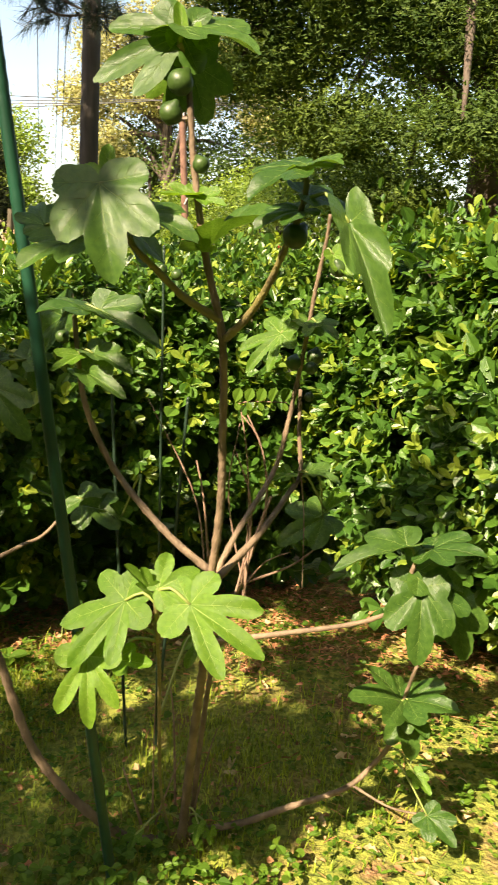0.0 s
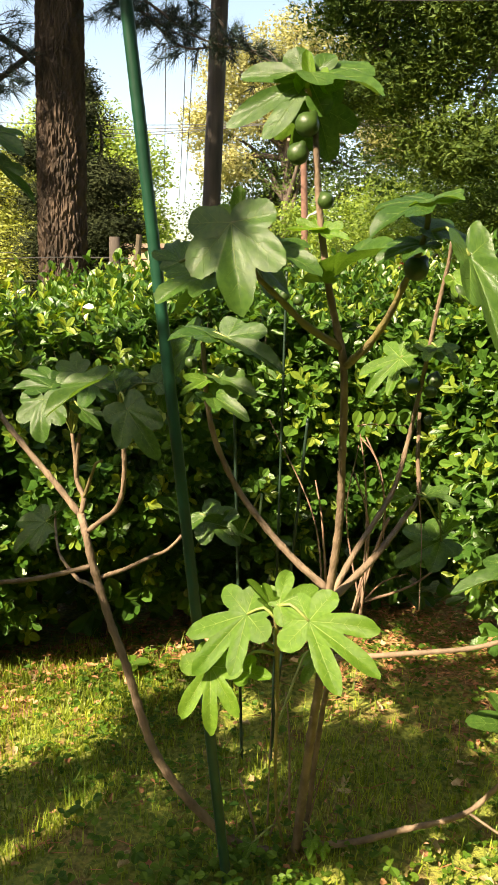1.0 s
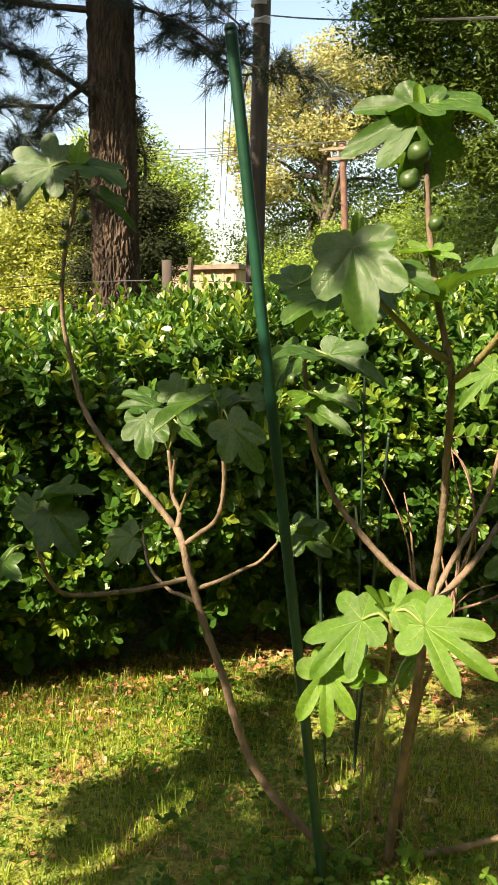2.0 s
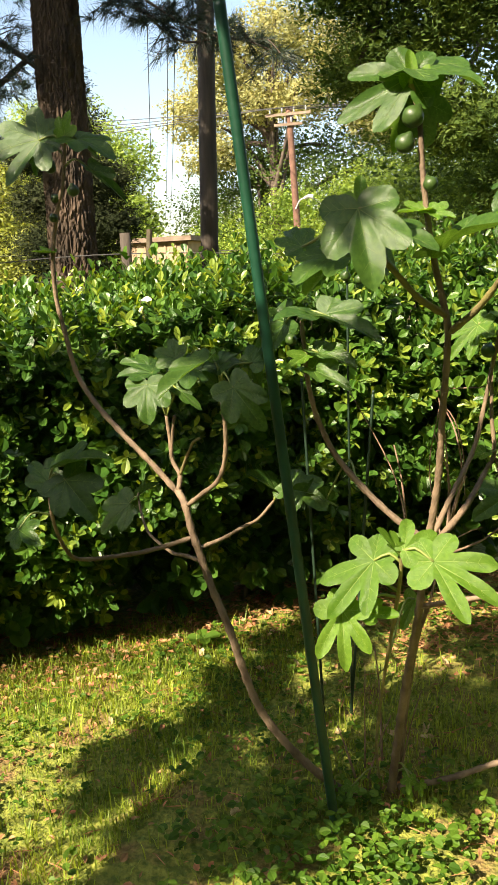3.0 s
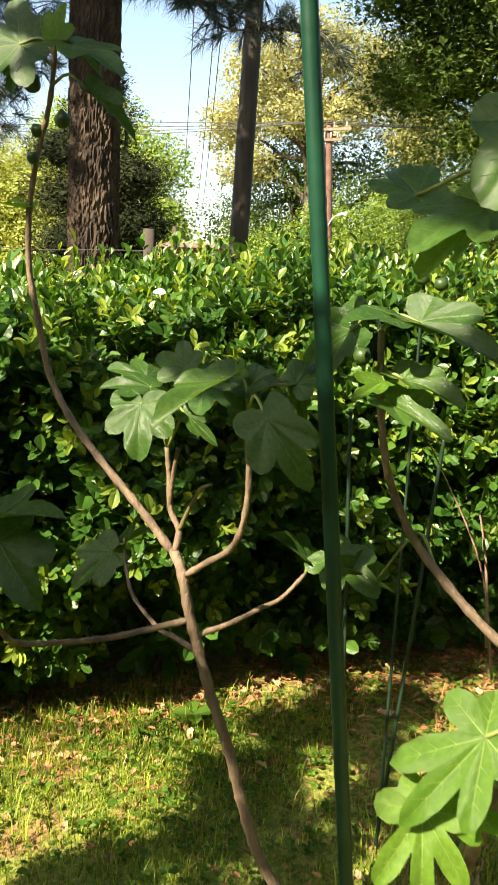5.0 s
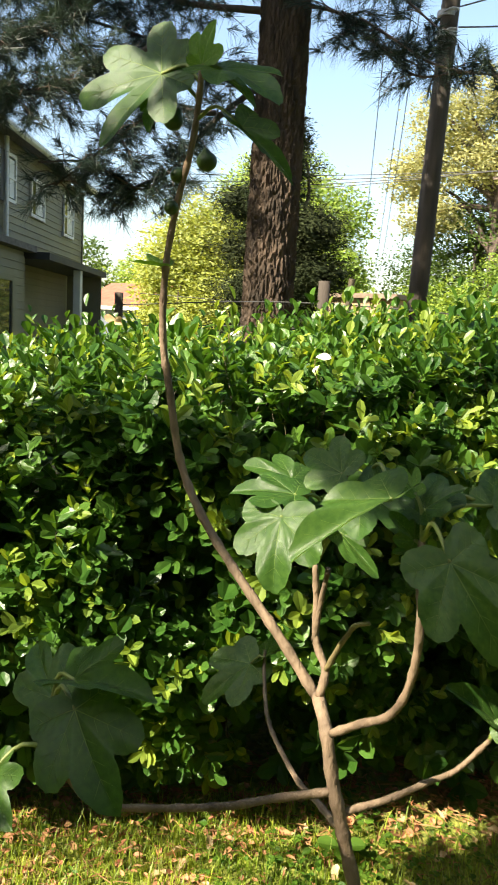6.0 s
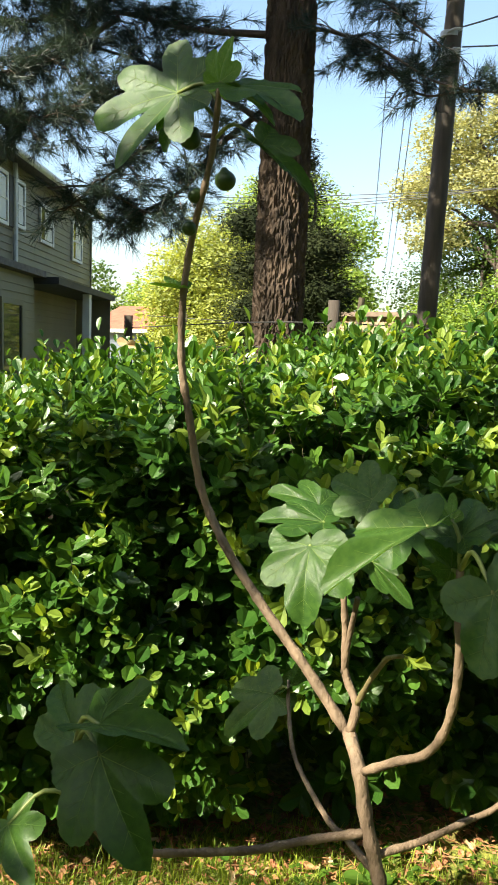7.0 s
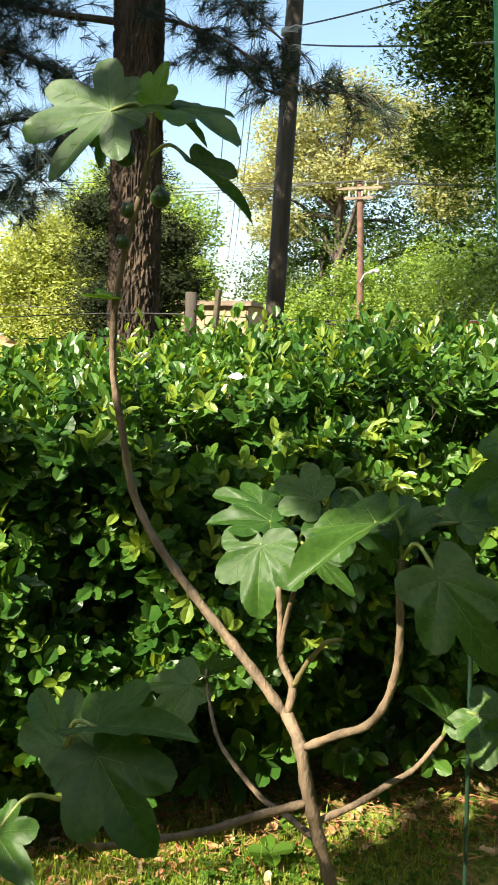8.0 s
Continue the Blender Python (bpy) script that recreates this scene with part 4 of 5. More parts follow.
# ---- fallen leaves ----
def dead_leaf_mesh(seed):
    r = np.random.default_rng(seed)
    bm = bmesh.new()
    mid = bm.verts.new((0, 0, 0.006))
    ring = []
    for k in range(12):
        a = k / 12 * 6.283
        q = (0.6 + 0.4 * abs(math.cos(a))) * r.uniform(0.75, 1.1)
        ring.append(bm.verts.new((math.cos(a) * q * 0.03, math.sin(a) * q * 0.019, r.uniform(0.002, 0.016) + 0.012 * abs(math.sin(a)))))
    for k in range(12):
        bm.faces.new((mid, ring[k], ring[(k + 1) % 12]))
    me = bpy.data.meshes.new("fallen_leaf")
    bm.to_mesh(me)
    bm.free()
    me.materials.append(DEAD_LEAF)
    me.polygons.foreach_set("use_smooth", [True] * len(me.polygons))
    return me


dead_meshes = [dead_leaf_mesh(k) for k in range(6)]
rl = random.Random(21)
made = 0
while made < 200:
    x, y = rl.uniform(-1.7, 2.1), rl.uniform(6.0, 8.9)
    edge = float(hedge_front(min(x, 1.0)))
    if y > edge + 0.1 or (rl.random() > 0.35 and abs(y - edge) > 0.5 and x < 1.0):
        continue
    s = rl.uniform(0.45, 1.05)
    m = pose(x, y, float(ground_z(x, y)) - 0.004 + rl.uniform(0, 0.012), rl.uniform(-22, 22), rl.uniform(-22, 22), rl.uniform(0, 360)) @ Matrix.Diagonal((s, s, s, 1))
    tagged(place("fallen_leaf", dead_meshes[made % 6], None, m), "dry curled tan leaf lying on the lawn", "fallen leaf", "fallen leaves")
    made += 1


# ---- trees ----
def crown(blobs, n, size, mat, seed, flat=0.6, name="crown", slim=0.5):
    """Leaf clumps through uneven blobs: mostly near their surface, in tight sprays with gaps between."""
    r = np.random.default_rng(seed)
    cs, ns = [], []
    vol = np.array([(b[1][0] * b[1][1] * b[1][2]) ** (2 / 3) for b in blobs])
    for (c, rad), share in zip(blobs, vol / vol.sum()):
        k = max(6, int(n * share / 14))
        d = r.normal(0, 1, (k, 3))
        d /= np.linalg.norm(d, axis=1, keepdims=True)
        q = r.uniform(0.40, 1.16, (k, 1))
        spray = np.array(c) + d * q * np.array(rad)
        each = np.repeat(spray, 14, 0) + r.normal(0, 1, (k * 14, 3)) * np.array([1, 1, flat]) * min(rad) * 0.16
        cs.append(each)
        ns.append(np.repeat(d, 14, 0) + np.array([0, 0, 0.6]) + r.normal(0, 0.5, (k * 14, 3)))
    c, no = np.concatenate(cs), np.concatenate(ns)
    way = r.normal(0, 1, c.shape) * np.array([1, 1, 0.6])
    ln = r.uniform(0.6, 1.4, len(c)) * size
    return cards(c, way, no, ln, ln * slim * r.uniform(0.8, 1.3, len(c)), mat, name, 0.12, simple=True)


def tree(label, at, trunk_h, r, blobs, n, size, mat, seed, limbs=7, slim=0.5, lean=(0, 0), dense=0, inner=None):
    """A trunk, limbs that reach into the crown's blobs, and a crown of leaf sprays."""
    ob = thing("tree", label, "tree", (*at, 0))
    rnd = random.Random(seed)
    top = (lean[0], lean[1], trunk_h)
    part("trunk", tube([(0, 0, -0.1), (lean[0] * 0.3 + r * 0.4, lean[1] * 0.3, trunk_h * 0.4), top], r, r * 0.45, 10, 0.4, wobble=0.15, seed=seed), TREE_WOOD, ob, smooth=True)
    local = [((b[0][0] - at[0], b[0][1] - at[1], b[0][2]), b[1]) for b in blobs]
    for k in range(limbs):
        c, rad = local[k % len(local)]
        z0 = trunk_h * rnd.uniform(0.35, 0.95)
        end = Vector(c) + Vector((rnd.uniform(-.6, .6) * rad[0], rnd.uniform(-.6, .6) * rad[1], rnd.uniform(-.3, .6) * rad[2]))
        s = Vector((lean[0] * z0 / trunk_h, lean[1] * z0 / trunk_h, z0))
        mid = (s + end) / 2 + Vector((rnd.uniform(-.3, .3), rnd.uniform(-.3, .3), 0.12 * (end - s).length))
        part("limb", tube([s, mid, end], r * 0.42, r * 0.08, 7, 0.3, wobble=0.15, seed=k), TREE_WOOD, ob, smooth=True)
    tagged(place("crown", crown(local, n, size, mat, seed, slim=slim), ob), kind="stuff")
    if dense:
        inside = [(c, tuple(0.72 * q for q in rad)) for c, rad in local]
        tagged(place("inner_crown", crown(inside, dense, size * 1.6, inner or mat, seed + 1, slim=0.5), ob), kind="stuff")
    return ob


# big pine
PINE = (-3.56, 13.2)
pine = thing("pine_tree", "large pine with deeply furrowed bark and drooping needle boughs", "pine tree", (*PINE, 0))


def pine_trunk():
    around, up, h = 140, 260, 9.0
    z = np.linspace(-0.1, h, up)
    a = np.linspace(0, 2 * math.pi, around, endpoint=False)
    aa, zz = np.meshgrid(a, z)
    r = 0.285 + 0.10 * np.exp(-zz / 0.35) - 0.006 * zz
    v = []
    for i in range(up):
        for j in range(around):
            ang, h_z = aa[i, j], zz[i, j]
            q = Vector((math.cos(ang) * 5.4, math.sin(ang) * 5.4, h_z * 5.0))
            q += 0.25 * noise.noise_vector(q * 1.7)
            d = noise.voronoi(q * 1.25)[0]
            groove = min(1.0, (d[1] - d[0]) * 3.2)
            rr = r[i, j] - 0.034 * (1 - groove) + 0.007 * noise.noise(q * 5)
            v.append((math.cos(ang) * rr + 0.012 * h_z, math.sin(ang) * rr, h_z))
    f = [(i * around + j, i * around + (j + 1) % around, (i + 1) * around + (j + 1) % around, (i + 1) * around + j) for i in range(up - 1) for j in range(around)]
    return mesh_of("trunk", v, f, PINE_BARK)


place("trunk", pine_trunk(), pine)


def needles(points, ways, seed, length=0.20, count=28):
    """Bursts of long needles at twig ends."""
    r = np.random.default_rng(seed)
    p = np.repeat(points, count, 0)
    w = np.repeat(ways, count, 0) * 0.9 + r.normal(0, 0.55, (len(points) * count, 3))
    w /= np.linalg.norm(w, axis=1, keepdims=True)
    p = p - np.repeat(ways, count, 0) * r.uniform(0, 0.10, (len(p), 1))
    s = np.cross(w, r.normal(0, 1, w.shape))
    s = s / np.linalg.norm(s, axis=1, keepdims=True) * 0.0031
    tip = p + w * (length * r.uniform(0.7, 1.15, (len(p), 1))) - np.array([0, 0, 0.025])
    v = np.stack([p - s, p + s, tip], 1).reshape(-1, 3)
    return mesh_of("needles", v, np.arange(len(v)).reshape(-1, 3), NEEDLE)


def pine_bough(points, r0, twigs, seed, spread=0.5):
    """A bough with drooping side twigs that carry needle bursts."""
    rnd = random.Random(seed)
    o = Vector((*PINE, 0))
    line = smooth_line([Vector(p) - o for p in points], 0.05)
    bough = part("bough", tube([Vector(p) - o for p in points], r0, 0.008, 7, 0.08, seed=seed, wobble=0.2), TREE_WOOD, pine, smooth=True)
    tb, ends, ways = bmesh.new(), [], []
    for k in range(twigs):
        s = line[int(len(line) * (0.18 + 0.82 * rnd.random()) * 0.999)]
        e = s + Vector((rnd.uniform(-1, 1), rnd.uniform(-1, 1), rnd.uniform(-0.75, 0.45))) * spread * rnd.uniform(0.4, 1)
        m = (s + e) / 2 + Vector((0, 0, 0.06))
        tube([s, m, e], 0.007, 0.003, 4, 0.2, bm=tb)
        for q in range(rnd.randint(2, 4)):
            p = m.lerp(e, rnd.random()) if q else e
            ends.append(p + Vector((rnd.uniform(-.07, .07), rnd.uniform(-.07, .07), rnd.uniform(-.05, .05))) * (q > 0))
            w = (e - s).normalized() * 0.8 + Vector((rnd.uniform(-.5, .5), rnd.uniform(-.5, .5), rnd.uniform(-.2, .5)))
            ways.append(w.normalized())
    tagged(part("twig_mass", tb, TREE_WOOD, bough), kind="stuff")
    tagged(place("needles", needles(np.array([list(e) for e in ends]), np.array([list(q) for q in ways]), seed), bough), kind="stuff")


pine_bough([(-3.272, 13.2, 4.746), (-2.855, 13.1, 4.57), (-2.453, 13.0, 4.234), (-1.974, 12.9, 3.943)], 0.021, 36, 1, 0.42)
pine_bough([(-2.512, 13.0, 4.293), (-2.021, 12.9, 3.878), (-1.589, 12.8, 3.817), (-1.121, 12.7, 3.717)], 0.014, 12, 2, 0.35)
pine_bough([(-3.597, 13.2, 3.75), (-3.969, 12.9, 4.046), (-4.609, 12.6, 4.373), (-5.555, 12.2, 4.664)], 0.038, 64, 3, 0.6)
pine_bough([(-3.682, 13.2, 4.092), (-4.086, 12.8, 3.594), (-4.343, 12.5, 3.111), (-4.964, 12.2, 2.789)], 0.035, 64, 4, 0.5)
pine_bough([(-4.023, 12.8, 3.698), (-4.355, 12.3, 3.612), (-4.734, 12.0, 3.26), (-5.207, 11.8, 2.877)], 0.028, 58, 5, 0.5)
pine_bough([(-3.718, 13.2, 4.756), (-4.418, 12.8, 4.79), (-5.116, 12.3, 4.898), (-5.951, 11.8, 4.758)], 0.038, 130, 6, 0.6)
pine_bough([(-4.457, 12.4, 4.289), (-4.864, 11.8, 3.856), (-5.275, 11.4, 3.644), (-5.822, 11.0, 3.704)], 0.031, 130, 7, 0.55)
pine_bough([(-4.966, 12.3, 4.818), (-5.367, 11.7, 4.259), (-5.592, 11.2, 4.035), (-5.966, 10.8, 4.116)], 0.031, 130, 8, 0.55)
pine_bough([(-4.343, 12.5, 3.111), (-4.537, 12.3, 2.895), (-4.948, 12.0, 3.114), (-5.243, 11.6, 3.059)], 0.017, 32, 9, 0.35)
pine_bough([(-3.754, 13.2, 5.411), (-4.865, 12.6, 5.397), (-5.847, 12.0, 5.247), (-6.663, 11.4, 5.066)], 0.035, 110, 10, 0.6)
pine_bough([(-3.238, 13.2, 5.201), (-2.549, 13.0, 4.84), (-2.171, 12.9, 4.542), (-1.812, 12.8, 4.216)], 0.028, 32, 11, 0.4)
pine_bough([(-2.611, 13.0, 4.468), (-2.225, 12.9, 4.2), (-1.866, 12.8, 3.944), (-1.536, 12.75, 3.808), (-1.27, 12.7, 3.737), (-1.009, 12.65, 3.603)], 0.014, 24, 12, 0.34)


# two boughs out of view, added to shade the upper trunk
pine_bough([(-3.5, 13.0, 6.6), (-4.0, 12.0, 6.9), (-4.5, 11.1, 6.7), (-4.95, 10.2, 6.2)], 0.04, 190, 31, 0.9)
pine_bough([(-3.5, 13.0, 7.4), (-3.9, 12.1, 7.8), (-4.1, 11.0, 7.6), (-4.3, 10.0, 7.0)], 0.04, 190, 32, 0.9)
# unseen high crown, spread out to block skylight and shade the trunk
tagged(place("crown", crown([((0, 0, 10), (4.5, 4.0, 1.6)), ((-3, -1.5, 8.6), (3.0, 2.6, 1.2)), ((2.5, -1, 8.4), (2.4, 2.2, 1.0)), ((0, 0, 13), (3.5, 3.5, 2.0)), ((-2.4, -4.0, 8.2), (2.4, 1.5, 0.7)), ((-0.6, -4.6, 8.7), (1.5, 1.3, 0.7)), ((-5.5, -4.0, 8.4), (2.0, 1.5, 0.8))], 28000, 0.30, NEEDLE, 44, slim=0.3), pine), kind="stuff")

# utility poles and wires
pole = thing("leaning_pole", "bare weathered wooden pole leaning behind the hedge", "utility pole", (-3.72, 18.4, 0))
part("shaft", tube([(0, 0, -0.2), (0.07, 0, 2.1), (0.25, 0, 7.0), (0.32, 0, 9.0)], 0.165, 0.13, 18, 0.25, wobble=0.05), POLE_WOOD, pole, smooth=True)
for z in (6.48, 6.19):
    part("bracket", tube([(0.20, -0.15, z), (0.32, -0.17, z + 0.03), (0.42, -0.17, z)], 0.02, 0.02, 8, 0.05), METAL, pole)
    part("band", tube([(0.2, 0, z - 0.04), (0.205, 0, z + 0.04)], 0.165, 0.165, 18, 0.05), METAL, pole)

post = thing("utility_pole", "reddish wooden utility pole with a crossarm and insulators", "utility pole", (-4.85, 30.6, 0))
part("shaft", tube([(0.2, 0, -0.2), (0.1, 0, 3.3), (-0.05, 0, 6.6)], 0.12, 0.10, 12, 0.4), POLE_RED, post, smooth=True)
for z, q in ((6.35, 0.72), (6.05, 0.45)):
    part("crossarm", box(-q - 0.05, q - 0.05, -0.16, -0.10, z, z + 0.08), ARM_WOOD, post, "pale weathered crossarm")
    for k in range(4):
        x = -q + 0.1 + k * (2 * q - 0.3) / 3
        bm = tube([(x, -0.13, z + 0.1), (x, -0.13, z + 0.25)], 0.02, 0.03, 8, 0.04)
        part("insulator", bm, METAL, post)


part("lamp_arm", tube([(0.1, -0.1, 3.55), (0.25, -0.14, 3.8), (0.42, -0.16, 3.86)], 0.025, 0.02, 8, 0.06), METAL, post)
part("street_light", tube([(0.40, -0.16, 3.84), (0.52, -0.16, 3.90), (0.68, -0.16, 3.88)], 0.05, 0.07, 10, 0.05), METAL, post, "pale street light head")


def wire(label, a, b, sag, r=0.012):
    ob = thing("wire", label, "overhead wire", a, "overhead wires")
    d = Vector(b) - Vector(a)
    pts = [d * (k / 10) - Vector((0, 0, sag * 4 * (k / 10) * (1 - k / 10))) for k in range(11)]
    part("strand", tube(pts, r, r, 5, 1.0), WIRE, ob)


for k in range(4):
    x = -5.6 + 0.45 * k
    wire("power line running from the far crossarm", (x, 30.47, 6.6), (x - 24, 33 - 2 * k, 7.6 + 0.1 * k), 0.5)
    wire("power line running from the far crossarm", (x, 30.47, 6.6), (x + 22, 31, 6.3 - 0.12 * k), 0.35)
for k, (dx, z) in enumerate(((0, 7.6), (0.55, 7.7), (0.75, 7.5))):
    wire("long overhead wire running off above the road", (-5.9 + dx, 22.0, 9.0 + 0.2 * k), (-23.5 + dx * 2, 64, 5.6), 0.9, 0.014)
wire("service wire tied to the leaning pole", (-3.27, 18.2, 6.5), (0.71, 12.48, 4.65), 0.05)
wire("service wire tied to the leaning pole", (-3.27, 18.2, 6.21), (2.46, 9.92, 3.07), 0.1)
wire("low cable behind the hedge", (-16, 27, 2.6), (8, 30, 2.6), 0.3)

# wire fence behind the hedge
fence = thing("wire_fence", "old wire fence with weathered wooden posts", "fence", (-2.69, 12.75, 0))
for x, y, h, lean in ((0, 0, 2.06, 0), (-3.2, 0.9, 1.95, 0), (3.4, 0.6, 1.75, 0)):
    part("post", tube([(x, y, -0.2), (x, y, h)], 0.055, 0.055, 10, 0.4), POLE_WOOD, fence, smooth=True)
part("iron_bar", tube([(0.12, -0.05, 0), (0.30, -0.05, 2.08)], 0.03, 0.03, 8, 0.3), HEDGE_WOOD, fence, "dark leaning iron bar")
for z in (1.6, 1.85):
    part("strand", tube([(-3.2, 0.9, z - 0.05), (0, 0, z), (3.4, 0.6, z - 0.2)], 0.006, 0.006, 5, 0.5), WIRE, fence)

sign = thing("stop_sign", "red octagonal stop sign with white border, far behind the hedge", "road sign", (-0.70, 22.0, 0))
part("post", tube([(0, 0.04, 0), (0, 0.04, 2.1)], 0.025, 0.025, 8, 0.4), METAL, sign, "grey metal post")


def octagon(r, y0, y1):
    bm = bmesh.new()
    rings = [[bm.verts.new((r * math.cos(math.pi / 8 + k * math.pi / 4), y, 1.97 + r * math.sin(math.pi / 8 + k * math.pi / 4))) for k in range(8)] for y in (y0, y1)]
    bm.faces.new(rings[0]), bm.faces.new(list(reversed(rings[1])))
    for k in range(8):
        bm.faces.new((rings[0][k], rings[1][k], rings[1][(k + 1) % 8], rings[0][(k + 1) % 8]))
    return bm


part("border", octagon(0.20, 0.0, 0.012), WHITE, sign, "white border plate")
part("red_panel", octagon(0.182, -0.006, -0.001), RED, sign, "red panel")
word = bpy.data.curves.new("lettering", "FONT")
word.body, word.size, word.align_x, word.align_y, word.extrude = "STOP", 0.15, "CENTER", "CENTER", 0.001
maker = bpy.data.objects.new("lettering", word)
letters = bpy.data.meshes.new_from_object(maker)
bpy.data.objects.remove(maker)
letters.materials.clear()
letters.materials.append(WHITE)
place("lettering", letters, sign, pose(0, -0.010, 1.97, 90, 0, 0), "white capital letters")

# house
HOUSE_M = Matrix(((0.475, 0.88, 0, -15.1), (-0.88, 0.475, 0, 23.2), (0, 0, 1, 0), (0, 0, 0, 1)))
house = thing("house", "two-storey house in grey clapboard siding, in shade", "house")
house.matrix_basis = HOUSE_M
part("core", box(0.03, 15, -8, -0.02, -0.1, 5.15), SIDING, house)
part("roof", tube([(-0.4, 0.45, 5.12), (15.4, 0.45, 5.12)], 0.07, 0.07, 8, 2), TRIM, house, "white gutter")
bm = bmesh.new()
for x in (-0.35, 15.4):
    for y, z in ((0.42, 5.2), (-4, 7.0), (-8.4, 5.2), (-8.4, 5.08), (-4, 6.88), (0.42, 5.08)):
        bm.verts.new((x, y, z))
bm.verts.ensure_lookup_table()
for k in range(6):
    bm.faces.new((bm.verts[k], bm.verts[(k + 1) % 6], bm.verts[6 + (k + 1) % 6], bm.verts[6 + k]))
bm.faces.new(bm.verts[0:6]), bm.faces.new(list(reversed(bm.verts[6:12])))
part("roof", bm, ROOF, house)


def board_mesh(x0, x1, h):
    bm = bmesh.new()
    v = [bm.verts.new(p) for p in ((x0, 0.0, 0), (x1, 0.0, 0), (x1, 0.028, 0), (x0, 0.028, 0), (x0, 0, h), (x1, 0, h), (x1, 0.006, h), (x0, 0.006, h))]
    for q in ((3, 2, 1, 0), (4, 5, 6, 7), (0, 1, 5, 4), (1, 2, 6, 5), (2, 3, 7, 6), (3, 0, 4, 7)):
        bm.faces.new([v[i] for i in q])
    me = bpy.data.meshes.new("clapboard")
    bm.to_mesh(me)
    bm.free()
    me.materials.append(SIDING)
    return me


wall = part("wall", box(0.02, 15, -0.02, 0.0, 0, 5.12), SIDING, house)
long_board = board_mesh(0.0, 15, 0.146)
for k in range(35):
    place("clapboard", long_board, wall, Matrix.Translation((0, 0, 0.146 * k)))
part("corner_board", box(-0.06, 0.03, -0.1, 0.05, 0, 5.1), SIDING, house)
annex = part("annex", box(7.1, 15, 0.03, 0.6, -0.1, 2.85), SIDING, house, "lower projecting addition")
annex_board = board_mesh(7.1, 15, 0.146)
for k in range(19):
    place("clapboard", annex_board, annex, Matrix.Translation((0, 0.6, 0.146 * k)))
part("annex_roof", box(6.9, 15.2, 0.03, 0.8, 2.86, 2.98), ROOF, house)
part("porch_roof", box(1.5, 6.9, 0.03, 1.05, 2.74, 2.88), DARK_TRIM, house)
part("porch_screen", box(1.6, 1.66, 0.05, 0.95, 0, 2.74), SIDING, house)
for x in (3.85,):
    part("porch_post", box(x, x + 0.22, 0.82, 0.98, 0, 2.74), TRIM, house, "white porch post")
part("downspout", tube([(6.62, 0.09, 5.1), (6.62, 0.09, 0.1)], 0.05, 0.05, 8, 0.5), TRIM, house)


def house_window(x, z, w_, h_, shutters=False):
    win = part("window", box(x - w_ / 2, x + w_ / 2, 0.03, 0.045, z, z + h_), GLASS, house)
    for a, b_, c_, d_ in ((-w_ / 2 - .07, -w_ / 2, -.07, h_ + .07), (w_ / 2, w_ / 2 + .07, -.07, h_ + .07), (-w_ / 2, w_ / 2, h_, h_ + .07), (-w_ / 2, w_ / 2, -.07, 0), (-w_ / 2, w_ / 2, h_ / 2 - .02, h_ / 2 + .02)):
        part("frame", box(x + a, x + b_, 0.03, 0.075, z + c_, z + d_), TRIM, win)
    part("curtain", box(x - w_ / 2 + .02, x + w_ / 2 * 0.3, 0.047, 0.05, z + .03, z + h_ * 0.95), TRIM, win, "pale blind")
    if shutters:
        for s in (-1, 1):
            part("shutter", box(x + s * (w_ / 2 + .30) - .18, x + s * (w_ / 2 + .30) + .18, 0.03, 0.07, z - .05, z + h_ + .05), DARK_TRIM, win, "dark shutter")


house_window(1.62, 3.78, 0.87, 0.88, False)
house_window(4.35, 3.88, 0.92, 0.71, False)
house_window(6.24, 3.96, 0.50, 0.82, False)
house_window(7.45, 3.9, 0.85, 0.88, True)

door = part("door", box(6.0, 6.45, 0.03, 0.06, 0, 2.1), TRIM, house, "pale side door")
annex_win = part("annex_window", box(8.0, 9.0, 0.63, 0.65, 0.9, 2.25), GLASS, house)
for a, b_, c_, d_ in ((7.9, 8.0, .8, 2.35), (9.0, 9.1, .8, 2.35), (8.0, 9.0, 2.25, 2.35), (8.0, 9.0, .8, .9)):
    part("frame", box(a, b_, 0.62, 0.68, c_, d_), SIDING, annex_win)

garage = thing("garage", "low far building with a red roof and pale gable", "garage", (-24.2, 37.5, 0))
part("wall", box(-1.6, 1.9, -2.4, 3, -0.1, 2.4), GABLE, garage)
bm = bmesh.new()
for x in (-1.9, 2.2):
    for y, z in ((-2.7, 2.3), (0.3, 3.6), (3.3, 2.3)):
        bm.verts.new((x, y, z))
bm.verts.ensure_lookup_table()
for q in ((0, 1, 4, 3), (1, 2, 5, 4), (2, 0, 3, 5), (0, 2, 1), (3, 4, 5)):
    bm.faces.new([bm.verts[i] for i in q])
part("roof", bm, ROOF_RED, garage)
part("fascia", box(-1.9, 2.2, -2.75, -2.7, 2.2, 2.36), TRIM, garage)

shed = thing("garden_shed", "low tan wooden shed half hidden behind the hedge", "shed", (-8.2, 27.2, 0))
part("wall", box(-1.1, 0.95, 0, 2.0, -0.1, 2.62), TAN, shed)
part("roof", box(-1.25, 1.1, -0.15, 2.15, 2.63, 2.76), ARM_WOOD, shed, "weathered flat roof")
for k in range(7):
    part("batten", box(-1.05 + 0.32 * k, -1.01 + 0.32 * k, -0.025, 0.0, 0, 2.6), TAN, shed)

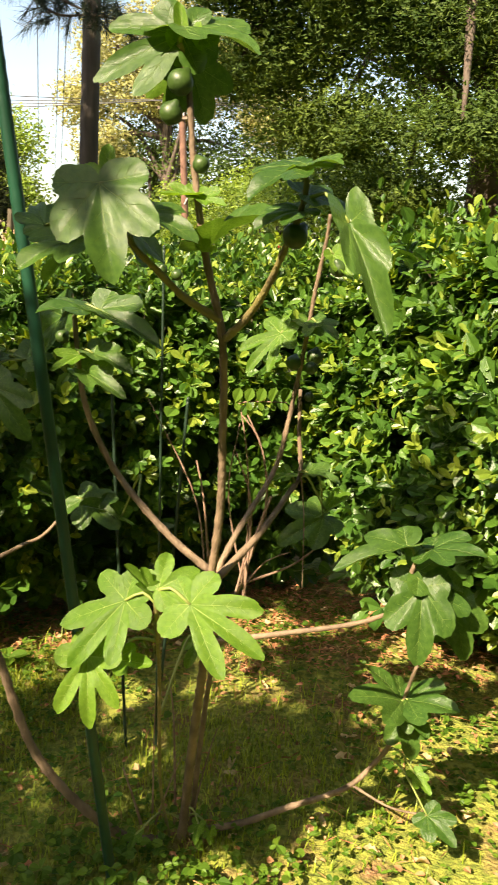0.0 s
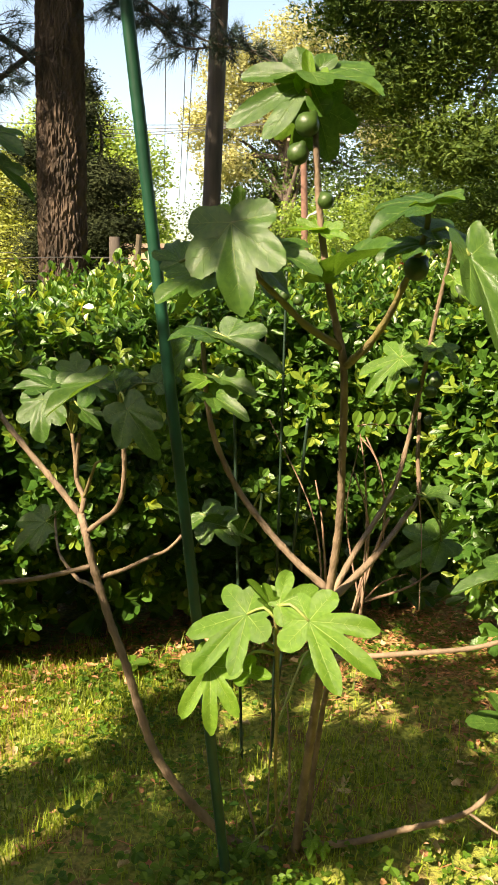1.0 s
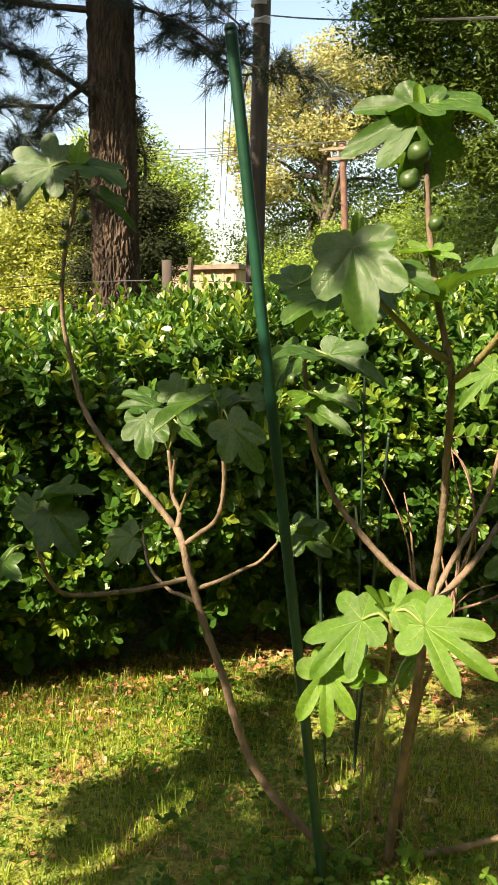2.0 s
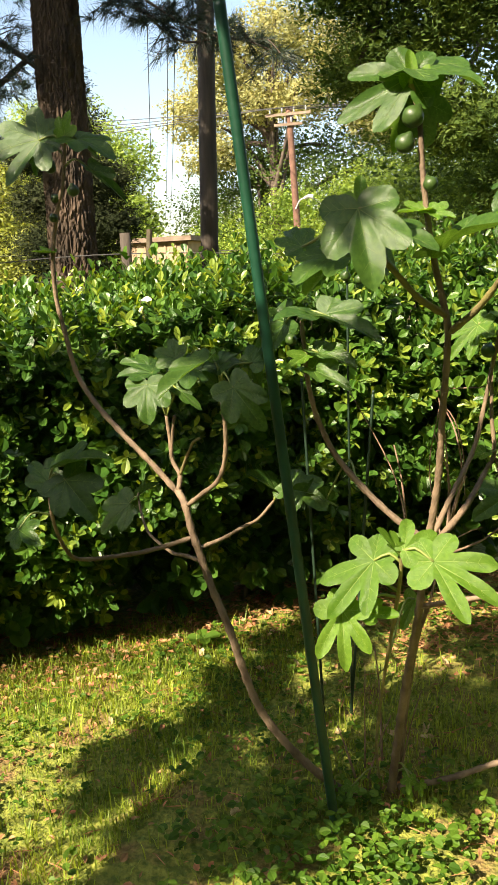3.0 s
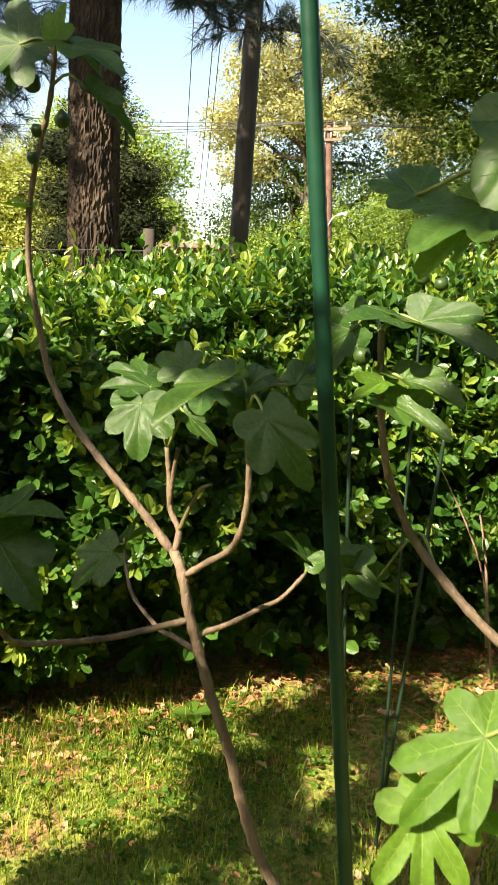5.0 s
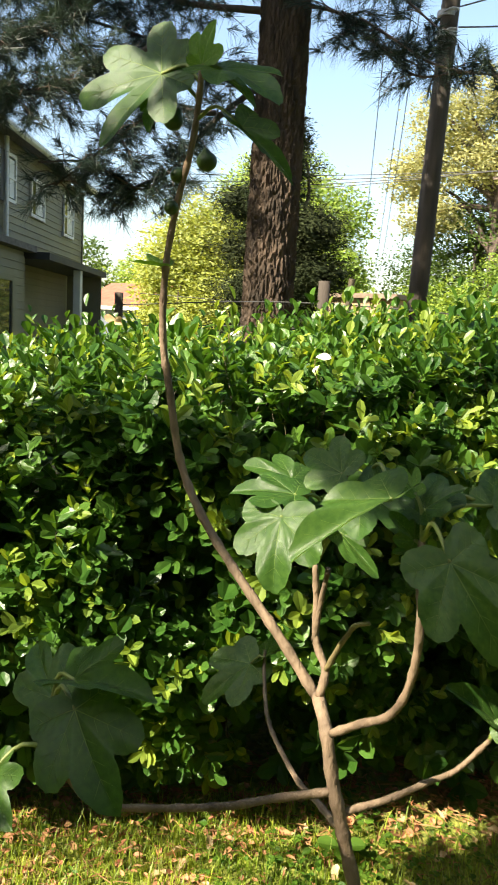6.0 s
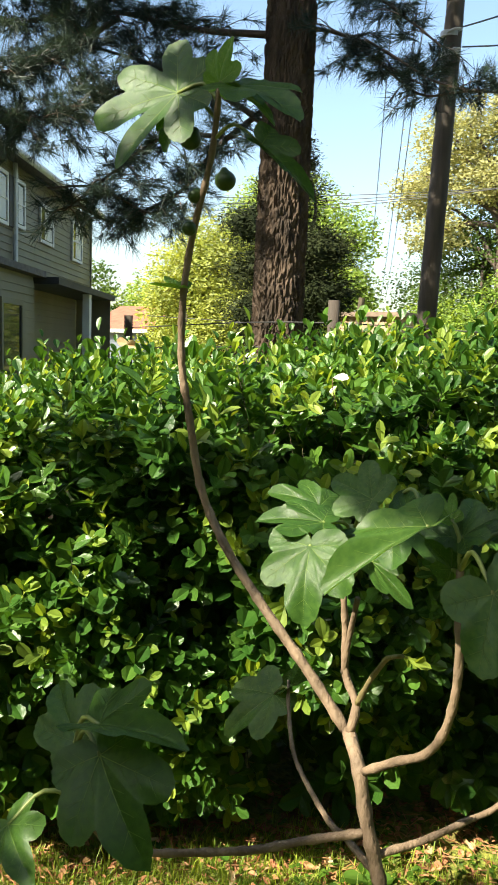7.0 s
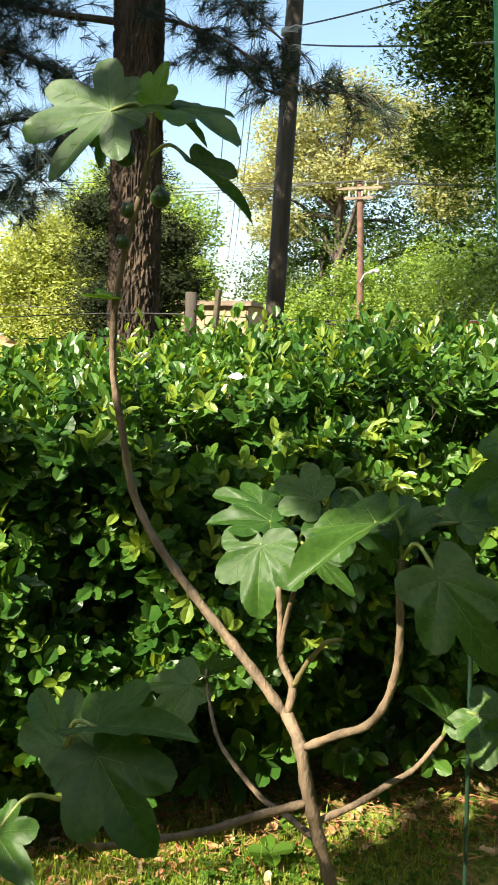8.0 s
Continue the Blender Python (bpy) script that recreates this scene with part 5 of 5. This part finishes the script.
# trees behind, near to far
tree("dark feathery conifer with sunlit tips and curved limbs", (2.3, 15.4), 9.0, 0.30,
     [((-0.25, 14.7, 5.6), (0.85, 1.0, 0.95)), ((-0.55, 14.5, 4.75), (0.7, 0.9, 0.55)), ((0.1, 14.9, 4.3), (0.9, 0.9, 0.8)), ((-0.4, 14.8, 3.8), (0.75, 0.9, 0.42)), ((0.7, 14.6, 4.7), (1.0, 1.0, 0.75)), ((0.6, 15.0, 3.2), (1.1, 1.0, 0.45)), ((1.7, 14.7, 4.3), (1.0, 1.1, 0.7)), ((2.3, 14.3, 3.1), (1.2, 1.0, 0.45)), ((1.2, 15.2, 6.4), (1.6, 1.5, 0.9)), ((3.0, 15.0, 5.2), (1.5, 1.4, 0.9)), ((2.2, 15.2, 8.0), (2.0, 1.8, 1.3)), ((1.3, 15.6, 2.5), (0.9, 0.9, 0.4)), ((3.5, 14.6, 3.8), (1.2, 1.0, 0.6))], 190000, 0.060, CONIFER, 31, limbs=18, slim=0.22, dense=45000, inner=LEAF_DARK)
tree("dark woodland tree behind the conifer", (3.5, 21.0), 8.0, 0.3,
     [((1.0, 21, 4.5), (2.0, 1.5, 2.2)), ((4.0, 20.5, 5.5), (2.6, 1.6, 2.6)), ((6.5, 21, 4.5), (2.6, 1.6, 3.0)), ((3.0, 21.5, 8.0), (3.0, 2, 2.2))], 30000, 0.13, LEAF_DARK, 32, limbs=9)
tree("dense bright green shrubs along the far edge", (-1.0, 23.5), 2.6, 0.08,
     [((-2.2, 23.5, 1.6), (1.5, 1.0, 1.3)), ((-0.2, 23.8, 2.3), (1.7, 1.0, 1.5)), ((1.8, 23.2, 2.2), (1.6, 1.0, 1.5)), ((3.8, 23.5, 2.2), (1.8, 1.0, 1.6)), ((0.6, 25, 3.6), (1.6, 1.0, 1.1)), ((-1.4, 25, 3.3), (1.2, 1.0, 0.9))], 52000, 0.085, LEAF_LIME, 33, limbs=6)
tree("narrow dark evergreen behind the pine", (-8.3, 22.6), 6.0, 0.2,
     [((-8.9, 22.4, 4.5), (1.2, 1, 0.55)), ((-8.6, 22.4, 3.5), (1.45, 1.1, 0.6)), ((-8.5, 22.4, 2.5), (1.5, 1.1, 0.6)), ((-8.4, 22.4, 1.4), (1.5, 1.2, 0.9)), ((-7.6, 22.4, 3.9), (0.85, 0.9, 0.5)), ((-7.5, 22.4, 2.9), (0.85, 0.9, 0.55)), ((-8.4, 22.5, 5.3), (0.8, 0.9, 0.5)), ((-8.3, 22.5, 6.0), (0.5, 0.6, 0.6))], 80000, 0.085, EVERGREEN, 34, limbs=16, slim=0.22, dense=16000)
tree("yellow-green spring tree in full sun", (-15.6, 30.5), 5.0, 0.2,
     [((-15.5, 30, 4.6), (1.7, 1.5, 1.5)), ((-16.8, 30.2, 3.3), (1.5, 1.4, 1.4)), ((-14.4, 30, 3.0), (1.5, 1.4, 1.5)), ((-15.4, 29.6, 1.6), (2.4, 1.4, 1.3))], 42000, 0.14, LEAF_GOLD, 35, limbs=9)
tree("tall light green tree against the sky", (-16.5, 40.5), 9.0, 0.3,
     [((-17.5, 40, 8.2), (2.0, 1.8, 1.7)), ((-15.2, 40, 6.8), (1.8, 1.6, 1.5)), ((-17.8, 40, 5.6), (2.4, 1.8, 1.6)), ((-14.8, 40, 4.6), (1.6, 1.5, 1.2)), ((-16.6, 39.6, 3.0), (2.8, 1.8, 1.5)), ((-19.5, 40, 7.5), (1.6, 1.5, 2.2))], 40000, 0.18, LEAF_LIME, 36, limbs=10)
tree("tall tree with golden spring leaves above dark limbs", (-7.8, 40.0), 10.0, 0.34,
     [((-9.6, 39.6, 10.4), (1.7, 2, 1.3)), ((-7.2, 40, 11.4), (1.9, 2, 1.3)), ((-11.2, 39.8, 8.4), (1.3, 1.6, 1.2)), ((-8.4, 39.6, 8.8), (1.8, 2, 1.1)), ((-4.8, 40, 10.4), (1.8, 2, 1.6)), ((-6.2, 39.4, 8.6), (1.3, 1.6, 1.0)), ((-10.2, 39.4, 6.6), (1.3, 1.5, 0.9)), ((-3.2, 40, 8.0), (1.6, 1.8, 1.4))], 46000, 0.15, LEAF_YELLOW, 37, limbs=18)
tree("leafy green trees filling the gap under the golden tree", (-8.8, 42.0), 7.0, 0.3,
     [((-8.6, 41, 6.4), (2.2, 1.6, 1.8)), ((-6.0, 41, 6.0), (2.4, 1.6, 2.0)), ((-11.2, 42, 4.4), (1.9, 1.6, 1.9)), ((-3.2, 41, 6.0), (2.6, 1.6, 2.6)), ((-8.6, 40, 3.4), (3.0, 1.5, 1.6)), ((-5.2, 40, 3.4), (2.4, 1.5, 1.6)), ((0.6, 42, 5.2), (2.6, 1.6, 3.4))], 50000, 0.15, LEAF_DARK, 38, limbs=12)
tree("bright shrubs below the far utility pole", (-5.5, 33.0), 3.0, 0.1,
     [((-6.6, 33, 2.2), (1.4, 1, 1.6)), ((-4.2, 33, 2.6), (1.4, 1, 1.8)), ((-2.4, 33, 2.8), (1.7, 1, 2.2)), ((-8.6, 34, 1.9), (1.4, 1, 1.5)), ((-10.6, 35, 1.6), (1.5, 1, 1.4)), ((-5.6, 34, 4.0), (0.9, 1, 0.8))], 24000, 0.13, LEAF_LIME, 39, limbs=5)
for k, (x, y, h, mat) in enumerate(((-41, 52, 8.4, LEAF_DARK), (-36, 53, 7.2, LEAF_LIME), (-31, 52, 6.2, LEAF_DARK), (-26, 54, 6.4, LEAF_LIME), (-21, 55, 5.6, LEAF_LIME), (-15.5, 56, 5.0, LEAF_DARK), (-11, 57, 5.4, LEAF_LIME))):
    tree("distant broadleaf tree along the skyline", (x, y), h * 0.7, 0.25,
         [((x, y, h * 0.7), (2.3, 1.8, h * 0.28)), ((x - 1.8, y, h * 0.45), (2.0, 1.6, h * 0.28)), ((x + 1.8, y, h * 0.42), (2.0, 1.6, h * 0.3)), ((x, y - 0.6, h * 0.18), (3.0, 1.4, h * 0.2))], 5200, 0.3, mat, 60 + k, limbs=5)

# unseen garden trees behind the viewer, clumps placed so that their crowns dapple the lawn
for k, (d, n, size, spots) in enumerate(SHADE):
    at = [Vector((gx0, gy0, 0)) + sun_way * (d + 0.4 * (i % 3)) for i, (gx0, gy0, r_) in enumerate(spots)]
    rs = random.Random(300 + k)
    clumps = []
    for c, (gx0, gy0, r_) in zip(at, spots):
        for q in range(6):
            p = c + Vector((rs.uniform(-.8, .8), rs.uniform(-.8, .8), rs.uniform(-.5, .5))) * r_
            foot = p - sun_way * (p.z / sun_way.z)
            if all(math.hypot(foot.x - hx, foot.y - hy) > hr + 0.24 * r_ for hx, hy, hr in GAPS):
                clumps.append((tuple(p), (r_ * 0.37, r_ * 0.37, r_ * 0.28)))
    base = Vector((at[0].x - 1.9 - 0.9 * k, at[0].y - 0.8, 0))
    tree("unseen garden tree with clumps placed to shade the lawn", (base.x, base.y), at[0].z - 0.5, 0.05, clumps, n, size, LEAF_DARK, 80 + k, limbs=6)
# overhead canopy out of view, added to darken the shade on the lawn
tree("unseen tree crown added over the lawn to block skylight", (3.6, 4.2), 6.2, 0.16,
     [((2.6, 5.0, 6.6), (1.3, 1.1, 0.6)), ((0.6, 5.3, 6.9), (1.4, 1.0, 0.6)), ((-1.4, 5.2, 6.8), (1.3, 1.0, 0.6)), ((4.2, 5.6, 6.4), (1.3, 1.2, 0.7)), ((-3.2, 5.4, 6.7), (1.2, 1.0, 0.6)), ((1.6, 6.2, 7.6), (1.6, 0.8, 0.5)), ((-5.2, 5.6, 7.2), (1.6, 1.1, 0.7)), ((5.9, 6.0, 6.9), (1.5, 1.2, 0.8)), ((-0.5, 4.8, 8.4), (2.2, 0.8, 0.5)), ((3.2, 4.9, 8.4), (2.2, 0.8, 0.5)), ((-4.0, 4.8, 8.3), (1.8, 0.8, 0.5))], 15000, 0.24, LEAF_DARK, 118, limbs=9)
# ring of trees out of view, added to cut the sky's fill light
for k, (x, y, h) in enumerate(((7.5, 2.5, 9), (5.5, -3.5, 10), (0.5, -7.0, 10), (9.5, 8.5, 9), (-9.5, 6.5, 7), (-9, -3.5, 7.5), (-13, 2, 8), (-4, -8, 8), (10, 13, 9))):
    tree("unseen leafy tree added round the lawn to cut skylight", (x, y), h * 0.75, 0.25,
         [((x, y, h * 0.75), (2.6, 2.6, h * 0.25)), ((x + 1, y - 1.5, h * 0.45), (2.4, 2.4, h * 0.25)), ((x - 0.5, y + 1.2, h * 0.22), (2.4, 2.2, h * 0.2))], 8000, 0.42, LEAF_DARK, 120 + k, limbs=5)

# plain unseen wall added behind the viewer: closes the garden and blocks low skylight
back = tagged(place("wall_south", mesh_of("wall_south", [(x, y, z) for z in (-0.1, 5.6) for x, y in ((-5, -0.4), (12, -0.4), (12, 0), (-5, 0))], [(3, 2, 1, 0), (4, 5, 6, 7), (0, 1, 5, 4), (1, 2, 6, 5), (2, 3, 7, 6), (3, 0, 4, 7)], SIDING)), "plain clapboard wall added unseen behind the lawn to block skylight", "wall", kind="structure")

weed = thing("weed_seedling", "broad-leaved seedling at the lawn's edge by the hedge", "weed", (-0.258, 7.86, 0.0))
for k in range(4):
    a = 1.57 * k + 0.5
    place("leaf", cards(np.array([[0.0, 0, 0.05]]), np.array([[math.cos(a), math.sin(a), 0.25]]), np.array([[0.1, -0.3, 1.0]]), np.array([0.075]), np.array([0.05]), WEED, "leaf"), weed)
part("stalk", tube([(0, 0, -0.02), (0.005, 0, 0.055)], 0.003, 0.002, 6, 0.02), PETIOLE, weed)
dry = thing("brown_leaf", "curled reddish-brown dead leaf caught on the hedge top", "dead leaf", (-1.414, 8.150, 1.54))
place("blade", dead_meshes[2], dry, pose(0, 0, 0.03, 70, 20, 30) @ Matrix.Diagonal((1.5, 1.5, 1.5, 1)))
part("stalk", tube([(0, 0, -0.12), (0.01, 0, 0.03)], 0.002, 0.0015, 5, 0.03), TWIG, dry)

# two hedge leaves coloured white in place of their glints
for x, y, z, turn in ((-0.732, 7.860, 1.549, 20), (-0.411, 7.800, 1.500, -40)):
    pale = thing("pale_leaf", "leaf on the hedge top with its glint painted white", "leaf", (x, y, z))
    place("blade", cards(np.zeros((1, 3)), np.array([[1.0, 0.2, 0.1]]), np.array([[-0.1, -0.8, 0.6]]), np.array([0.042]), np.array([0.026]), WHITE, "blade"), pale)
    part("stalk", tube([(0, 0, 0), (-0.01, 0.02, -0.03), (-0.01, 0.05, -0.08)], 0.0015, 0.001, 5, 0.02), TWIG, pale)
